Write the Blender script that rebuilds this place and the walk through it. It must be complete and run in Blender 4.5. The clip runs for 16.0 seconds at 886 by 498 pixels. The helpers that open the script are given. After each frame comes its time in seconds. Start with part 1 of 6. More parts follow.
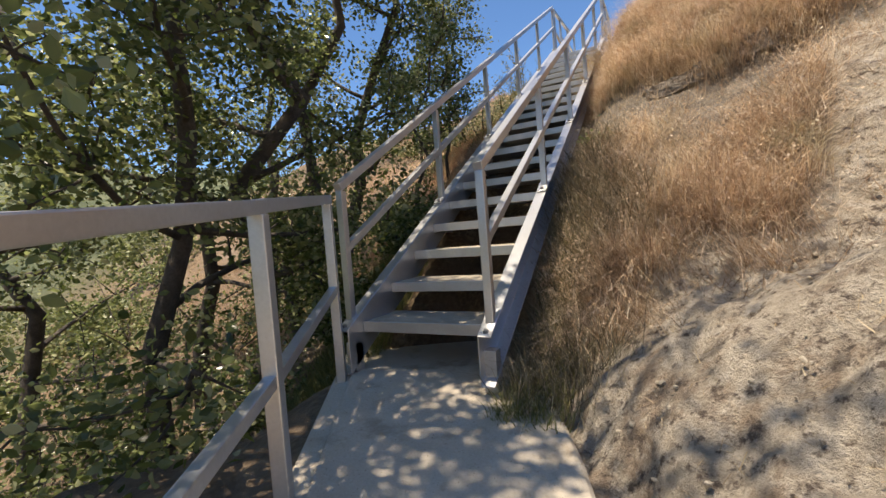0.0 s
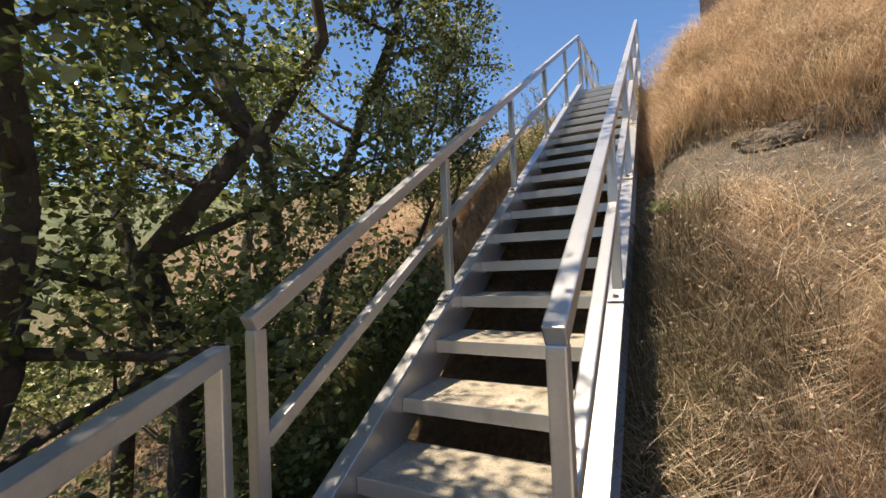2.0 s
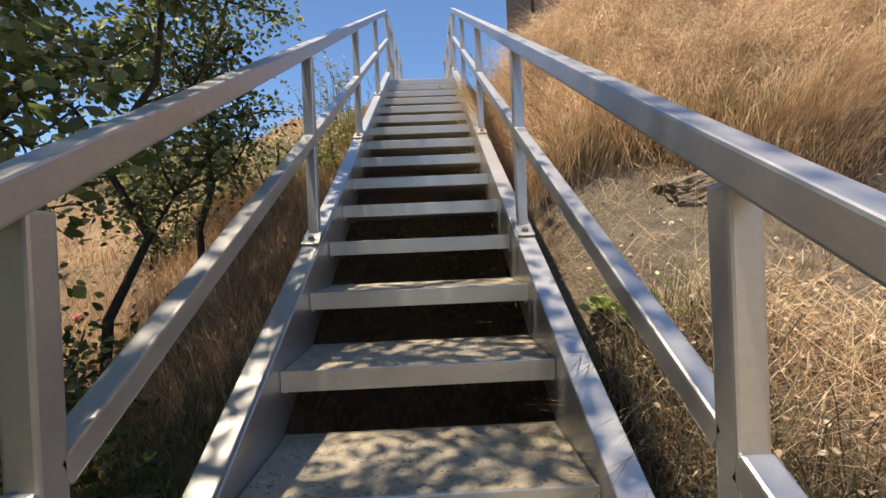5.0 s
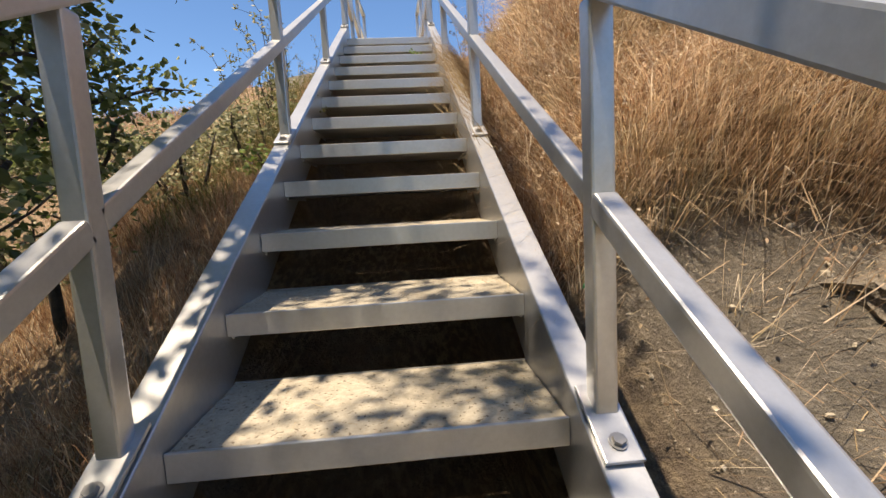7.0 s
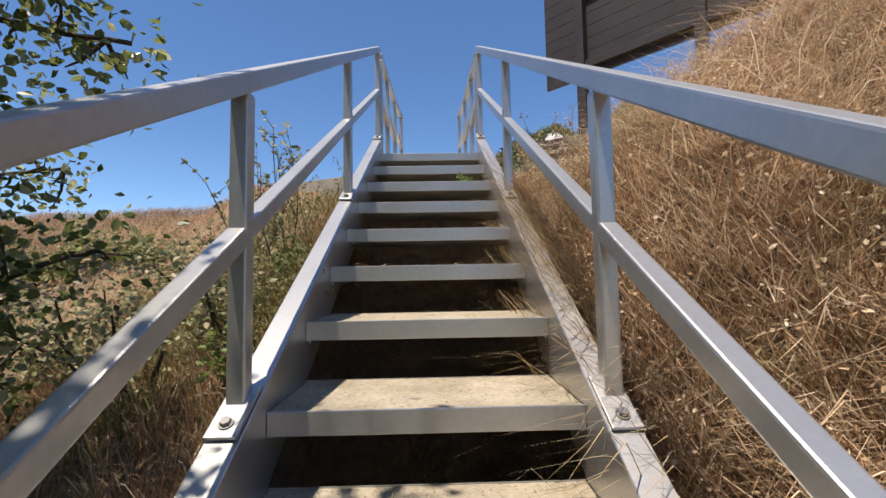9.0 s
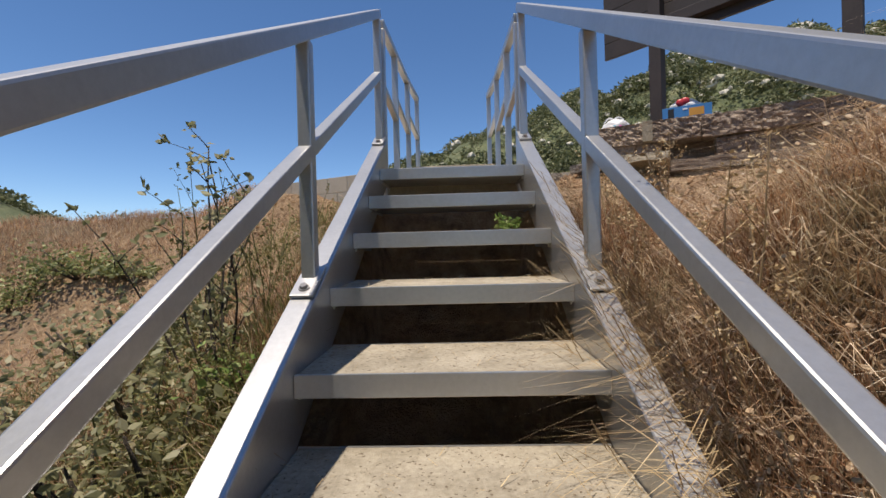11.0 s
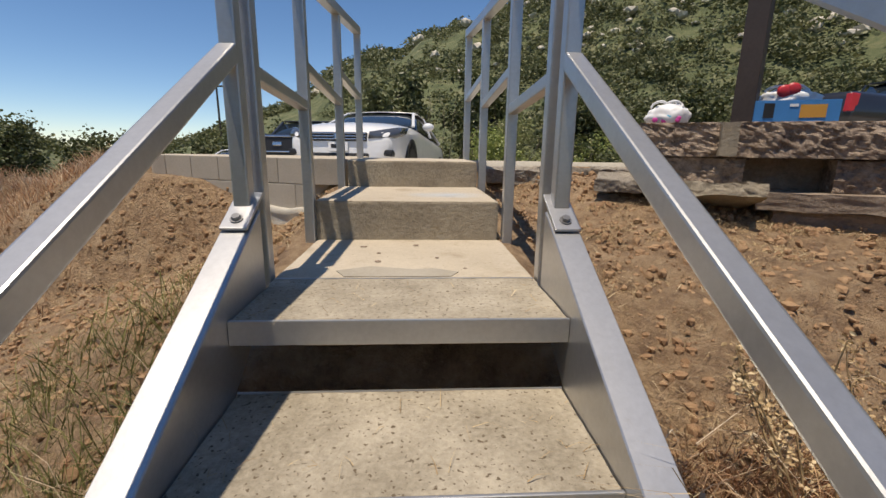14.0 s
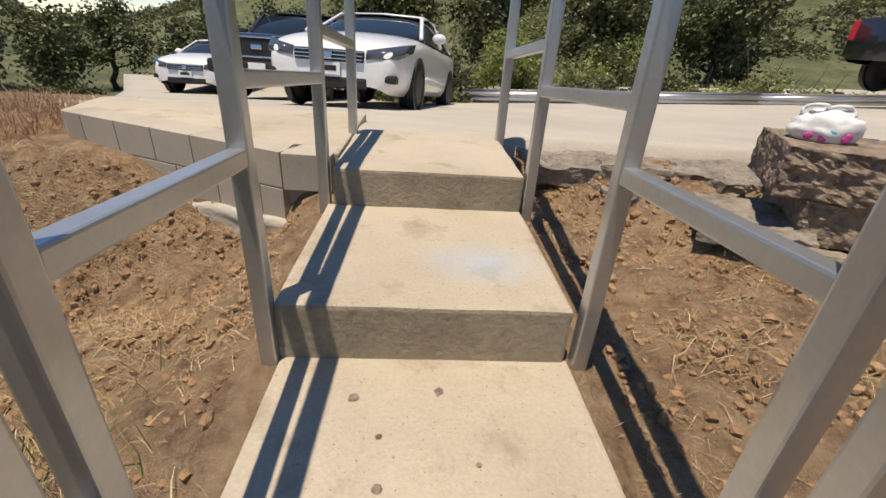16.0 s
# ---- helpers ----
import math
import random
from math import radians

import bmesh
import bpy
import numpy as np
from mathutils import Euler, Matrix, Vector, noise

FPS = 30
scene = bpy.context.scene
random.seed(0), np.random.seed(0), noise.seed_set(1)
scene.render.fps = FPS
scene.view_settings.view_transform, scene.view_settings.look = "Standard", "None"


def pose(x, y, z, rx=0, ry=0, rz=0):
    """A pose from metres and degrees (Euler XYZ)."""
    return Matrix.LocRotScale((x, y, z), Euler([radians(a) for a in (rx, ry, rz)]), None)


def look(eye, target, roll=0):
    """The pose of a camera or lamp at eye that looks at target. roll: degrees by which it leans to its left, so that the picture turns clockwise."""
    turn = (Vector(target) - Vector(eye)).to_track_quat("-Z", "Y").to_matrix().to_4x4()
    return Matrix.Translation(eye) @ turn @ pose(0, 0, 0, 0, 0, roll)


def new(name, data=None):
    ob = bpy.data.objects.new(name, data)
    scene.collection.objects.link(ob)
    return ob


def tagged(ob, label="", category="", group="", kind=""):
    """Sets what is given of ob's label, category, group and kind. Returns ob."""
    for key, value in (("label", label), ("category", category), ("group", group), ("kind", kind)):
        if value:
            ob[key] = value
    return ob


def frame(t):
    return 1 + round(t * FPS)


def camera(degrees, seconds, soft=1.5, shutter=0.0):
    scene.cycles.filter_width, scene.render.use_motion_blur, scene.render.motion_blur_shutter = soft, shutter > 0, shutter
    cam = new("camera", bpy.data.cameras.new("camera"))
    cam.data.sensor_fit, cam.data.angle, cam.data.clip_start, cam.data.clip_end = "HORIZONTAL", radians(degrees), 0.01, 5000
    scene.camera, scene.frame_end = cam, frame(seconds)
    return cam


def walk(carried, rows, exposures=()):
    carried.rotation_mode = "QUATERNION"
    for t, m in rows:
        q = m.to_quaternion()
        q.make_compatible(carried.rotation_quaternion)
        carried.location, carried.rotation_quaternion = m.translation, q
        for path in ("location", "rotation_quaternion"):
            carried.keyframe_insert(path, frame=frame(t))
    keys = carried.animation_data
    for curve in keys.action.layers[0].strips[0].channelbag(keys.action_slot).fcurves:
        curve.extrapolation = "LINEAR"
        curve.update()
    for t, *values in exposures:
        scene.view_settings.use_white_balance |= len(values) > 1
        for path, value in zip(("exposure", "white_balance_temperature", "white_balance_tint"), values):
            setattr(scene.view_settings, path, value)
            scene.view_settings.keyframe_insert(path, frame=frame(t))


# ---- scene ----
cam = camera(91.2, 16.0)
PATH = [
    (0, (1.399, -2.336, 0.557), (0.487, -0.558, 0.484), -4.5),
    (0.5, (1.207, -2.075, 0.718), (0.22, -0.335, 0.697), -5.8),
    (1, (1.13, -1.737, 0.882), (0.147, 0.005, 0.848), -6.9),
    (1.5, (1.004, -1.439, 1.015), (0.096, 0.341, 1.107), -5.2),
    (2, (0.725, -1.066, 1.091), (-0.179, 0.718, 1.144), -2.5),
    (2.5, (0.597, -0.645, 1.103), (-0.226, 1.177, 1.147), -4.3),
    (3, (0.347, -0.237, 1.154), (-0.105, 1.697, 1.389), -2.0),
    (3.5, (0.224, -0.041, 1.246), (0.126, 1.948, 1.432), 0.6),
    (6, (0.034, 1.504, 1.94), (0.102, 3.497, 1.78), -3.0),
    (6.5, (0.058, 1.8, 2.047), (0.161, 3.787, 1.841), -3.4),
    (7, (0.11, 2.034, 2.21), (0.255, 4.018, 2.002), -3.1),
    (7.5, (0.146, 2.277, 2.449), (0.171, 4.276, 2.398), -2.6),
    (8, (0.032, 2.573, 2.575), (-0.005, 4.571, 2.654), -1.2),
    (8.5, (0.01, 2.842, 2.722), (0.006, 4.84, 2.822), -1.0),
    (9, (0.025, 3.193, 2.923), (0.068, 5.188, 3.058), -1.0),
    (11.5, (0.033, 4.6, 3.745), (-0.054, 6.598, 3.712), -1.6),
    (12, (0.004, 4.88, 3.94), (-0.049, 6.879, 3.903), -1.1),
    (12.5, (0.065, 5.147, 4.022), (0.048, 7.143, 3.897), -0.4),
    (13, (0.037, 5.468, 4.19), (0.074, 7.452, 3.942), -0.5),
    (13.5, (-0.005, 5.689, 4.348), (0.086, 7.659, 4.014), -0.0),
    (14, (0.042, 5.961, 4.485), (0.155, 7.908, 4.04), 0.8),
    (14.5, (0.005, 6.222, 4.567), (0.135, 8.144, 4.031), 1.4),
    (15, (0.049, 6.456, 4.715), (0.173, 8.337, 4.047), 2.3),
    (15.5, (0.059, 6.723, 4.838), (0.173, 8.563, 4.06), 2.9),
    (16, (-0.056, 7.02, 4.972), (0.078, 8.807, 4.085), 3.9),
]
walk(cam, [(t, look(eye, target, roll)) for t, eye, target, roll in PATH], [(0, 0.76, 7200, 13), (2.5, 0.86, 7600, 13), (6.5, 0.90, 7700, 13), (9, 0.48, 6950, 13), (11.5, 0.08, 6750, 13), (14.3, -0.05, 7100, 13), (16, 0.02, 7250, 13)])

# ---- light: high clear sun and blue sky ----
SUN_EL, SUN_TOWARD = radians(77.3), Vector((0.67, 0.74))      # the way the shadows fall
world = bpy.data.worlds.new("sky")
scene.world = world
world.use_nodes = True
wn = world.node_tree
sky = wn.nodes.new("ShaderNodeTexSky")
sky.sky_type, sky.sun_disc = "NISHITA", False
sky.sun_elevation = SUN_EL
sky.sun_rotation = math.atan2(-SUN_TOWARD.x, -SUN_TOWARD.y)
sky.altitude, sky.air_density, sky.dust_density, sky.ozone_density = 2600, 1.0, 0.02, 3.0
wn.nodes["Background"].inputs["Strength"].default_value = 0.135
deep = wn.nodes.new("ShaderNodeHueSaturation")
deep.inputs["Saturation"].default_value = 1.15
wn.links.new(sky.outputs[0], deep.inputs["Color"])
wn.links.new(deep.outputs[0], wn.nodes["Background"].inputs["Color"])
sun = new("sun", bpy.data.lights.new("sun", "SUN"))
sun.data.energy, sun.data.angle, sun.data.color = 4.9, radians(0.55), (1.0, 0.93, 0.81)
flat = SUN_TOWARD.normalized() * math.cos(SUN_EL)
sun.matrix_world = look((0, 0, 30), (flat.x * 30, flat.y * 30, 30 - math.sin(SUN_EL) * 30))


# ---- materials ----
def ramp(nodes, links, fac, stops):
    r = nodes.new("ShaderNodeValToRGB")
    el = r.color_ramp.elements
    while len(el) < len(stops):
        el.new(0.5)
    for e, (p, c) in zip(el, stops):
        e.position, e.color = p, (*c, 1)
    links.new(fac, r.inputs[0])
    return r.outputs[0]


def noise_tex(nodes, links, vec, scale, detail=5, rough=0.6, stretch=None):
    n = nodes.new("ShaderNodeTexNoise")
    n.inputs["Scale"].default_value, n.inputs["Detail"].default_value, n.inputs["Roughness"].default_value = scale, detail, rough
    if stretch:
        m = nodes.new("ShaderNodeMapping")
        m.inputs["Scale"].default_value = stretch
        links.new(vec, m.inputs[0])
        vec = m.outputs[0]
    links.new(vec, n.inputs["Vector"])
    return n.outputs["Fac"]


def mix(nodes, links, fac, a, b, kind="MIX"):
    m = nodes.new("ShaderNodeMix")
    m.data_type, m.blend_type = "RGBA", kind
    for value, slot in ((fac, m.inputs[0]), (a, m.inputs[6]), (b, m.inputs[7])):
        if isinstance(value, (int, float)):
            slot.default_value = value
        elif isinstance(value, tuple):
            slot.default_value = (*value, 1)
        else:
            links.new(value, slot)
    return m.outputs[2]


def surface(name, dark, light, rough=0.8, metal=0.0, coarse=3.0, fine=40.0, bump=0.3, depth=0.01, random_tint=0.0, stain=None, stain_at=0.6, specks=None):
    """Two tones mixed by coarse and fine grain, a stain on top, and a fine relief."""
    m = bpy.data.materials.new(name)
    m.use_nodes = True
    nodes, links = m.node_tree.nodes, m.node_tree.links
    bsdf = nodes["Principled BSDF"]
    bsdf.inputs["Roughness"].default_value, bsdf.inputs["Metallic"].default_value = rough, metal
    geo = nodes.new("ShaderNodeNewGeometry")
    pos = geo.outputs["Position"]
    a, b = noise_tex(nodes, links, pos, coarse), noise_tex(nodes, links, pos, fine, 6, 0.7)
    add = nodes.new("ShaderNodeMath")
    add.operation = "MULTIPLY_ADD"
    links.new(a, add.inputs[0])
    add.inputs[1].default_value = 0.55
    half = nodes.new("ShaderNodeMath")
    half.operation = "MULTIPLY"
    links.new(b, half.inputs[0])
    half.inputs[1].default_value = 0.45
    links.new(half.outputs[0], add.inputs[2])
    col = ramp(nodes, links, add.outputs[0], [(0.36, dark), (0.64, light)])
    if stain:
        s = noise_tex(nodes, links, pos, coarse * 1.7, 8, 0.7)
        col = mix(nodes, links, ramp(nodes, links, s, [(stain_at, (0, 0, 0)), (stain_at + 0.12, (1, 1, 1))]), col, stain)
    if specks:
        k = noise_tex(nodes, links, pos, specks[0], 3, 0.5)
        col = mix(nodes, links, ramp(nodes, links, k, [(specks[1], (0, 0, 0)), (specks[1] + 0.05, (1, 1, 1))]), col, specks[2])
    if random_tint:
        info = nodes.new("ShaderNodeObjectInfo")
        tint = ramp(nodes, links, info.outputs["Random"], [(0, (1 - random_tint,) * 3), (1, (1, 1, 1))])
        col = mix(nodes, links, 1.0, col, tint, "MULTIPLY")
    links.new(col, bsdf.inputs["Base Color"])
    if bump:
        bp = nodes.new("ShaderNodeBump")
        bp.inputs["Strength"].default_value, bp.inputs["Distance"].default_value = bump, depth
        links.new(b, bp.inputs["Height"])
        links.new(bp.outputs[0], bsdf.inputs["Normal"])
    return m


def leafy(name, stops, rough=0.55, through_light=0.25, patchy=False):
    """Blades and leaves: each island its own tone."""
    m = bpy.data.materials.new(name)
    m.use_nodes = True
    nodes, links = m.node_tree.nodes, m.node_tree.links
    bsdf = nodes["Principled BSDF"]
    geo = nodes.new("ShaderNodeNewGeometry")
    col = ramp(nodes, links, geo.outputs["Random Per Island"], stops)
    patch = noise_tex(nodes, links, geo.outputs["Position"], 1.3, 4)
    col = mix(nodes, links, 1.0, col, ramp(nodes, links, patch, [(0.3, (0.76, 0.71, 0.68)), (0.7, (1.12, 1.10, 1.05))]), "MULTIPLY")
    if patchy:
        pos = geo.outputs["Position"]
        col = mix(nodes, links, 1.0, col, ramp(nodes, links, noise_tex(nodes, links, pos, 5.5, 5, 0.7), [(0.34, (0.50, 0.43, 0.38)), (0.5, (0.95, 0.9, 0.85)), (0.66, (1.15, 1.15, 1.15))]), "MULTIPLY")
        col = mix(nodes, links, ramp(nodes, links, noise_tex(nodes, links, pos, 2.4, 5, 0.6), [(0.55, (0, 0, 0)), (0.68, (0.55, 0.55, 0.55))]), col, (0.36, 0.345, 0.20))
        col = mix(nodes, links, ramp(nodes, links, noise_tex(nodes, links, pos, 1.8, 6, 0.65, (1, 1.3, 0.9)), [(0.56, (0, 0, 0)), (0.7, (0.5, 0.5, 0.5))]), col, (0.52, 0.33, 0.215))
    links.new(col, bsdf.inputs["Base Color"])
    bsdf.inputs["Roughness"].default_value = rough
    if through_light:
        tr = nodes.new("ShaderNodeBsdfTranslucent")
        links.new(col, tr.inputs[0])
        ms = nodes.new("ShaderNodeMixShader")
        ms.inputs[0].default_value = through_light
        links.new(bsdf.outputs[0], ms.inputs[1])
        links.new(tr.outputs[0], ms.inputs[2])
        links.new(ms.outputs[0], nodes["Material Output"].inputs[0])
    return m


def plain(name, color, rough=0.5, metal=0.0, coat=0.0):
    m = surface(name, tuple(c * 0.88 for c in color), color, rough, metal, 6, 80, 0.06, 0.002)
    m.node_tree.nodes["Principled BSDF"].inputs["Coat Weight"].default_value = coat
    return m


STEEL = surface("galvanised_paint", (0.47, 0.47, 0.47), (0.58, 0.58, 0.58), 0.36, 0.78, 2.5, 60, 0.08, 0.003, stain=(0.40, 0.36, 0.31), stain_at=0.66)
BOLT = plain("bolt_steel", (0.32, 0.31, 0.30), 0.35, 0.8)
TREADTOP = surface("tread_aggregate", (0.24, 0.205, 0.15), (0.47, 0.415, 0.325), 0.9, 0, 5, 70, 0.9, 0.006, stain=(0.25, 0.21, 0.155), stain_at=0.64, specks=(85, 0.62, (0.13, 0.095, 0.06)))
CONCRETE = surface("concrete", (0.41, 0.35, 0.265), (0.55, 0.48, 0.375), 0.88, 0, 2.2, 75, 0.8, 0.007, stain=(0.35, 0.285, 0.205), stain_at=0.54, specks=(95, 0.67, (0.24, 0.19, 0.13)))
# Rougher than the top concrete; its darker tone holds the faces' shade.
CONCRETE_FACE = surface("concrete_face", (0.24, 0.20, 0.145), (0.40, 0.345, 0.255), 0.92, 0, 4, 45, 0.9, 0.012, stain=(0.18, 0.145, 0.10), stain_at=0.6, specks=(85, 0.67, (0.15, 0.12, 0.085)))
BLOCK = surface("concrete_block", (0.40, 0.35, 0.28), (0.53, 0.47, 0.385), 0.93, 0, 2.5, 90, 0.35, 0.004, random_tint=0.16)
MORTAR = surface("mortar", (0.40, 0.37, 0.31), (0.55, 0.51, 0.44), 0.95, 0, 4, 50, 0.8, 0.012)
ASPHALT = surface("road_surface", (0.36, 0.33, 0.28), (0.50, 0.46, 0.39), 0.92, 0, 0.6, 45, 0.5, 0.006, stain=(0.27, 0.25, 0.22), stain_at=0.62)
RUBBLE = surface("broken_masonry", (0.19, 0.135, 0.10), (0.50, 0.39, 0.295), 0.95, 0, 9, 36, 1.0, 0.03, stain=(0.10, 0.07, 0.05), stain_at=0.58)
ROCK = surface("granite", (0.30, 0.24, 0.17), (0.52, 0.45, 0.34), 0.92, 0, 1.6, 22, 0.8, 0.02, stain=(0.22, 0.18, 0.13), stain_at=0.58)
BARK = surface("bark", (0.035, 0.027, 0.02), (0.11, 0.09, 0.07), 0.95, 0, 6, 50, 1.0, 0.02)
BROWN = surface("brown_paint", (0.030, 0.021, 0.018), (0.052, 0.037, 0.031), 0.6, 0, 3, 60, 0.15, 0.003)
TRIM = surface("weathered_trim", (0.42, 0.38, 0.34), (0.62, 0.58, 0.53), 0.7, 0, 4, 60, 0.2, 0.003)
DRY_GRASS = leafy("dry_grass", [(0.0, (0.22, 0.145, 0.09)), (0.25, (0.47, 0.345, 0.225)), (0.5, (0.70, 0.555, 0.40)), (0.8, (0.86, 0.74, 0.57)), (1.0, (0.92, 0.87, 0.76))], 0.6, 0.4, True)
RED_GRASS = leafy("reddish_dry_grass", [(0.0, (0.21, 0.105, 0.06)), (0.35, (0.50, 0.30, 0.175)), (0.7, (0.72, 0.53, 0.35)), (1.0, (0.88, 0.79, 0.62))], 0.6, 0.4, True)
STRAW = leafy("straw", [(0.0, (0.30, 0.21, 0.11)), (0.5, (0.50, 0.37, 0.20)), (1.0, (0.70, 0.58, 0.38))], 0.7, 0.1)
STRAW_PALE = leafy("pale_seed_heads", [(0.0, (0.45, 0.30, 0.19)), (0.5, (0.72, 0.58, 0.41)), (1.0, (0.90, 0.83, 0.69))], 0.7, 0.3, True)
GREY_WEED = leafy("grey_weed", [(0.0, (0.07, 0.06, 0.035)), (0.5, (0.19, 0.165, 0.10)), (0.85, (0.33, 0.28, 0.18)), (1.0, (0.55, 0.46, 0.33))], 0.6, 0.25)
GREEN_WEED = leafy("green_weed", [(0.0, (0.09, 0.10, 0.03)), (0.5, (0.19, 0.20, 0.065)), (1.0, (0.33, 0.31, 0.12))], 0.6, 0.3)
OAK_LEAF = leafy("oak_leaf", [(0.0, (0.075, 0.10, 0.03)), (0.4, (0.145, 0.185, 0.06)), (0.75, (0.27, 0.31, 0.125)), (1.0, (0.46, 0.48, 0.28))], 0.24, 0.60)
SHRUB_LEAF = leafy("shrub_leaf", [(0.0, (0.045, 0.058, 0.02)), (0.6, (0.11, 0.135, 0.05)), (1.0, (0.22, 0.23, 0.10))], 0.5, 0.25)
BRIGHT_WEED = leafy("bright_weed", [(0.0, (0.13, 0.22, 0.04)), (0.5, (0.22, 0.34, 0.08)), (1.0, (0.36, 0.44, 0.16))], 0.6, 0.35)
FAR_LEAF = leafy("chaparral_leaf", [(0.0, (0.06, 0.075, 0.03)), (0.5, (0.13, 0.15, 0.065)), (1.0, (0.26, 0.265, 0.135))], 0.6, 0.25)
BRIGHT_SHRUB = leafy("fresh_shrub_leaf", [(0.0, (0.13, 0.18, 0.045)), (0.6, (0.30, 0.37, 0.11)), (1.0, (0.52, 0.56, 0.24))], 0.45, 0.45)
SAGE_LEAF = leafy("sage_weed_leaf", [(0.0, (0.15, 0.16, 0.075)), (0.5, (0.31, 0.32, 0.17)), (0.85, (0.46, 0.44, 0.27)), (1.0, (0.58, 0.51, 0.35))], 0.5, 0.42)
SHRUB_LIGHT = leafy("light_shrub_leaf", [(0.0, (0.12, 0.145, 0.05)), (0.6, (0.25, 0.285, 0.11)), (1.0, (0.42, 0.44, 0.21))], 0.5, 0.35)
CAR_WHITE = plain("white_car_paint", (0.80, 0.80, 0.79), 0.25, 0.0, 0.7)
CAR_DARK = plain("charcoal_car_paint", (0.025, 0.026, 0.032), 0.28, 0.2, 0.7)
BLACK = plain("black_plastic", (0.018, 0.018, 0.019), 0.5)
TYRE = plain("rubber", (0.022, 0.021, 0.020), 0.85)
CHROME = plain("bright_metal", (0.62, 0.62, 0.63), 0.22, 0.95)
AUTOGLASS = plain("tinted_car_glass", (0.018, 0.026, 0.035), 0.06, 0.0, 0.5)
LAMP = plain("headlamp_lens", (0.13, 0.14, 0.16), 0.10, 0.5, 0.6)
PATCH = surface("trowelled_patch", (0.30, 0.27, 0.215), (0.40, 0.36, 0.295), 0.85, 0, 5, 60, 0.5, 0.005)
CRUMBLE = surface("crumbled_asphalt", (0.16, 0.135, 0.11), (0.42, 0.37, 0.30), 0.95, 0, 9, 40, 1.0, 0.02, stain=(0.09, 0.075, 0.06), stain_at=0.58)
WHITE = plain("white_plastic", (0.80, 0.80, 0.80), 0.5)
BLUE = plain("blue_card", (0.045, 0.22, 0.52), 0.55)
RED = plain("red_plastic", (0.55, 0.03, 0.04), 0.4)
ORANGE = plain("orange_print", (0.60, 0.30, 0.05), 0.55)
MAGENTA = plain("magenta_print", (0.62, 0.06, 0.33), 0.55)
CYAN = plain("cyan_print", (0.10, 0.42, 0.62), 0.55)


def ground_material():
    m = bpy.data.materials.new("hillside_ground")
    m.use_nodes = True
    nodes, links = m.node_tree.nodes, m.node_tree.links
    bsdf = nodes["Principled BSDF"]
    pos = nodes.new("ShaderNodeNewGeometry").outputs["Position"]
    zone = nodes.new("ShaderNodeVertexColor")
    zone.layer_name = "zone"
    sep = nodes.new("ShaderNodeSeparateColor")
    links.new(zone.outputs[0], sep.inputs[0])
    big, mid, fine = noise_tex(nodes, links, pos, 1.4, 5), noise_tex(nodes, links, pos, 9, 6, 0.7), noise_tex(nodes, links, pos, 60, 6, 0.7)
    litter = noise_tex(nodes, links, pos, 34, 4, 0.6, (1, 0.3, 1))
    soil = ramp(nodes, links, mid, [(0.3, (0.15, 0.10, 0.062)), (0.7, (0.36, 0.26, 0.165))])
    straw = ramp(nodes, links, litter, [(0.45, (0.19, 0.115, 0.06)), (0.62, (0.42, 0.30, 0.165))])
    soil = mix(nodes, links, ramp(nodes, links, big, [(0.4, (0, 0, 0)), (0.6, (1, 1, 1))]), soil, straw)
    rock = ramp(nodes, links, mid, [(0.3, (0.11, 0.09, 0.068)), (0.52, (0.20, 0.168, 0.128)), (0.72, (0.35, 0.30, 0.235))])
    rock = mix(nodes, links, ramp(nodes, links, big, [(0.52, (0, 0, 0)), (0.68, (1, 1, 1))]), rock, (0.17, 0.14, 0.105))
    rock = mix(nodes, links, ramp(nodes, links, fine, [(0.57, (0, 0, 0)), (0.68, (0.8, 0.8, 0.8))]), rock, (0.50, 0.43, 0.33))
    pale = ramp(nodes, links, mid, [(0.3, (0.33, 0.265, 0.19)), (0.5, (0.52, 0.44, 0.335)), (0.72, (0.70, 0.62, 0.50))])
    pale = mix(nodes, links, ramp(nodes, links, noise_tex(nodes, links, pos, 3.2, 6, 0.7), [(0.50, (0, 0, 0)), (0.62, (0.85, 0.85, 0.85))]), pale, (0.27, 0.19, 0.125))
    pale = mix(nodes, links, ramp(nodes, links, noise_tex(nodes, links, pos, 17, 7, 0.75), [(0.38, (1, 1, 1)), (0.47, (0, 0, 0))]), pale, (0.13, 0.095, 0.07))
    rock = mix(nodes, links, zone.outputs["Alpha"], rock, pale)
    dirt = ramp(nodes, links, mid, [(0.32, (0.22, 0.13, 0.073)), (0.5, (0.44, 0.29, 0.165)), (0.7, (0.62, 0.44, 0.27))])
    dirt = mix(nodes, links, ramp(nodes, links, fine, [(0.55, (0, 0, 0)), (0.7, (0.7, 0.7, 0.7))]), dirt, (0.56, 0.42, 0.28))
    brush = ramp(nodes, links, noise_tex(nodes, links, pos, 0.35, 8, 0.75), [(0.34, (0.05, 0.064, 0.027)), (0.5, (0.10, 0.118, 0.05)), (0.64, (0.18, 0.175, 0.09)), (0.78, (0.36, 0.31, 0.20))])
    col = mix(nodes, links, sep.outputs[0], soil, rock)
    col = mix(nodes, links, sep.outputs[1], col, dirt)
    col = mix(nodes, links, sep.outputs[2], col, brush)
    links.new(col, bsdf.inputs["Base Color"])
    bsdf.inputs["Roughness"].default_value = 0.95
    bp = nodes.new("ShaderNodeBump")
    bp.inputs["Strength"].default_value, bp.inputs["Distance"].default_value = 1.0, 0.05
    hsum = nodes.new("ShaderNodeMath")
    hsum.operation = "ADD"
    links.new(mid, hsum.inputs[0])
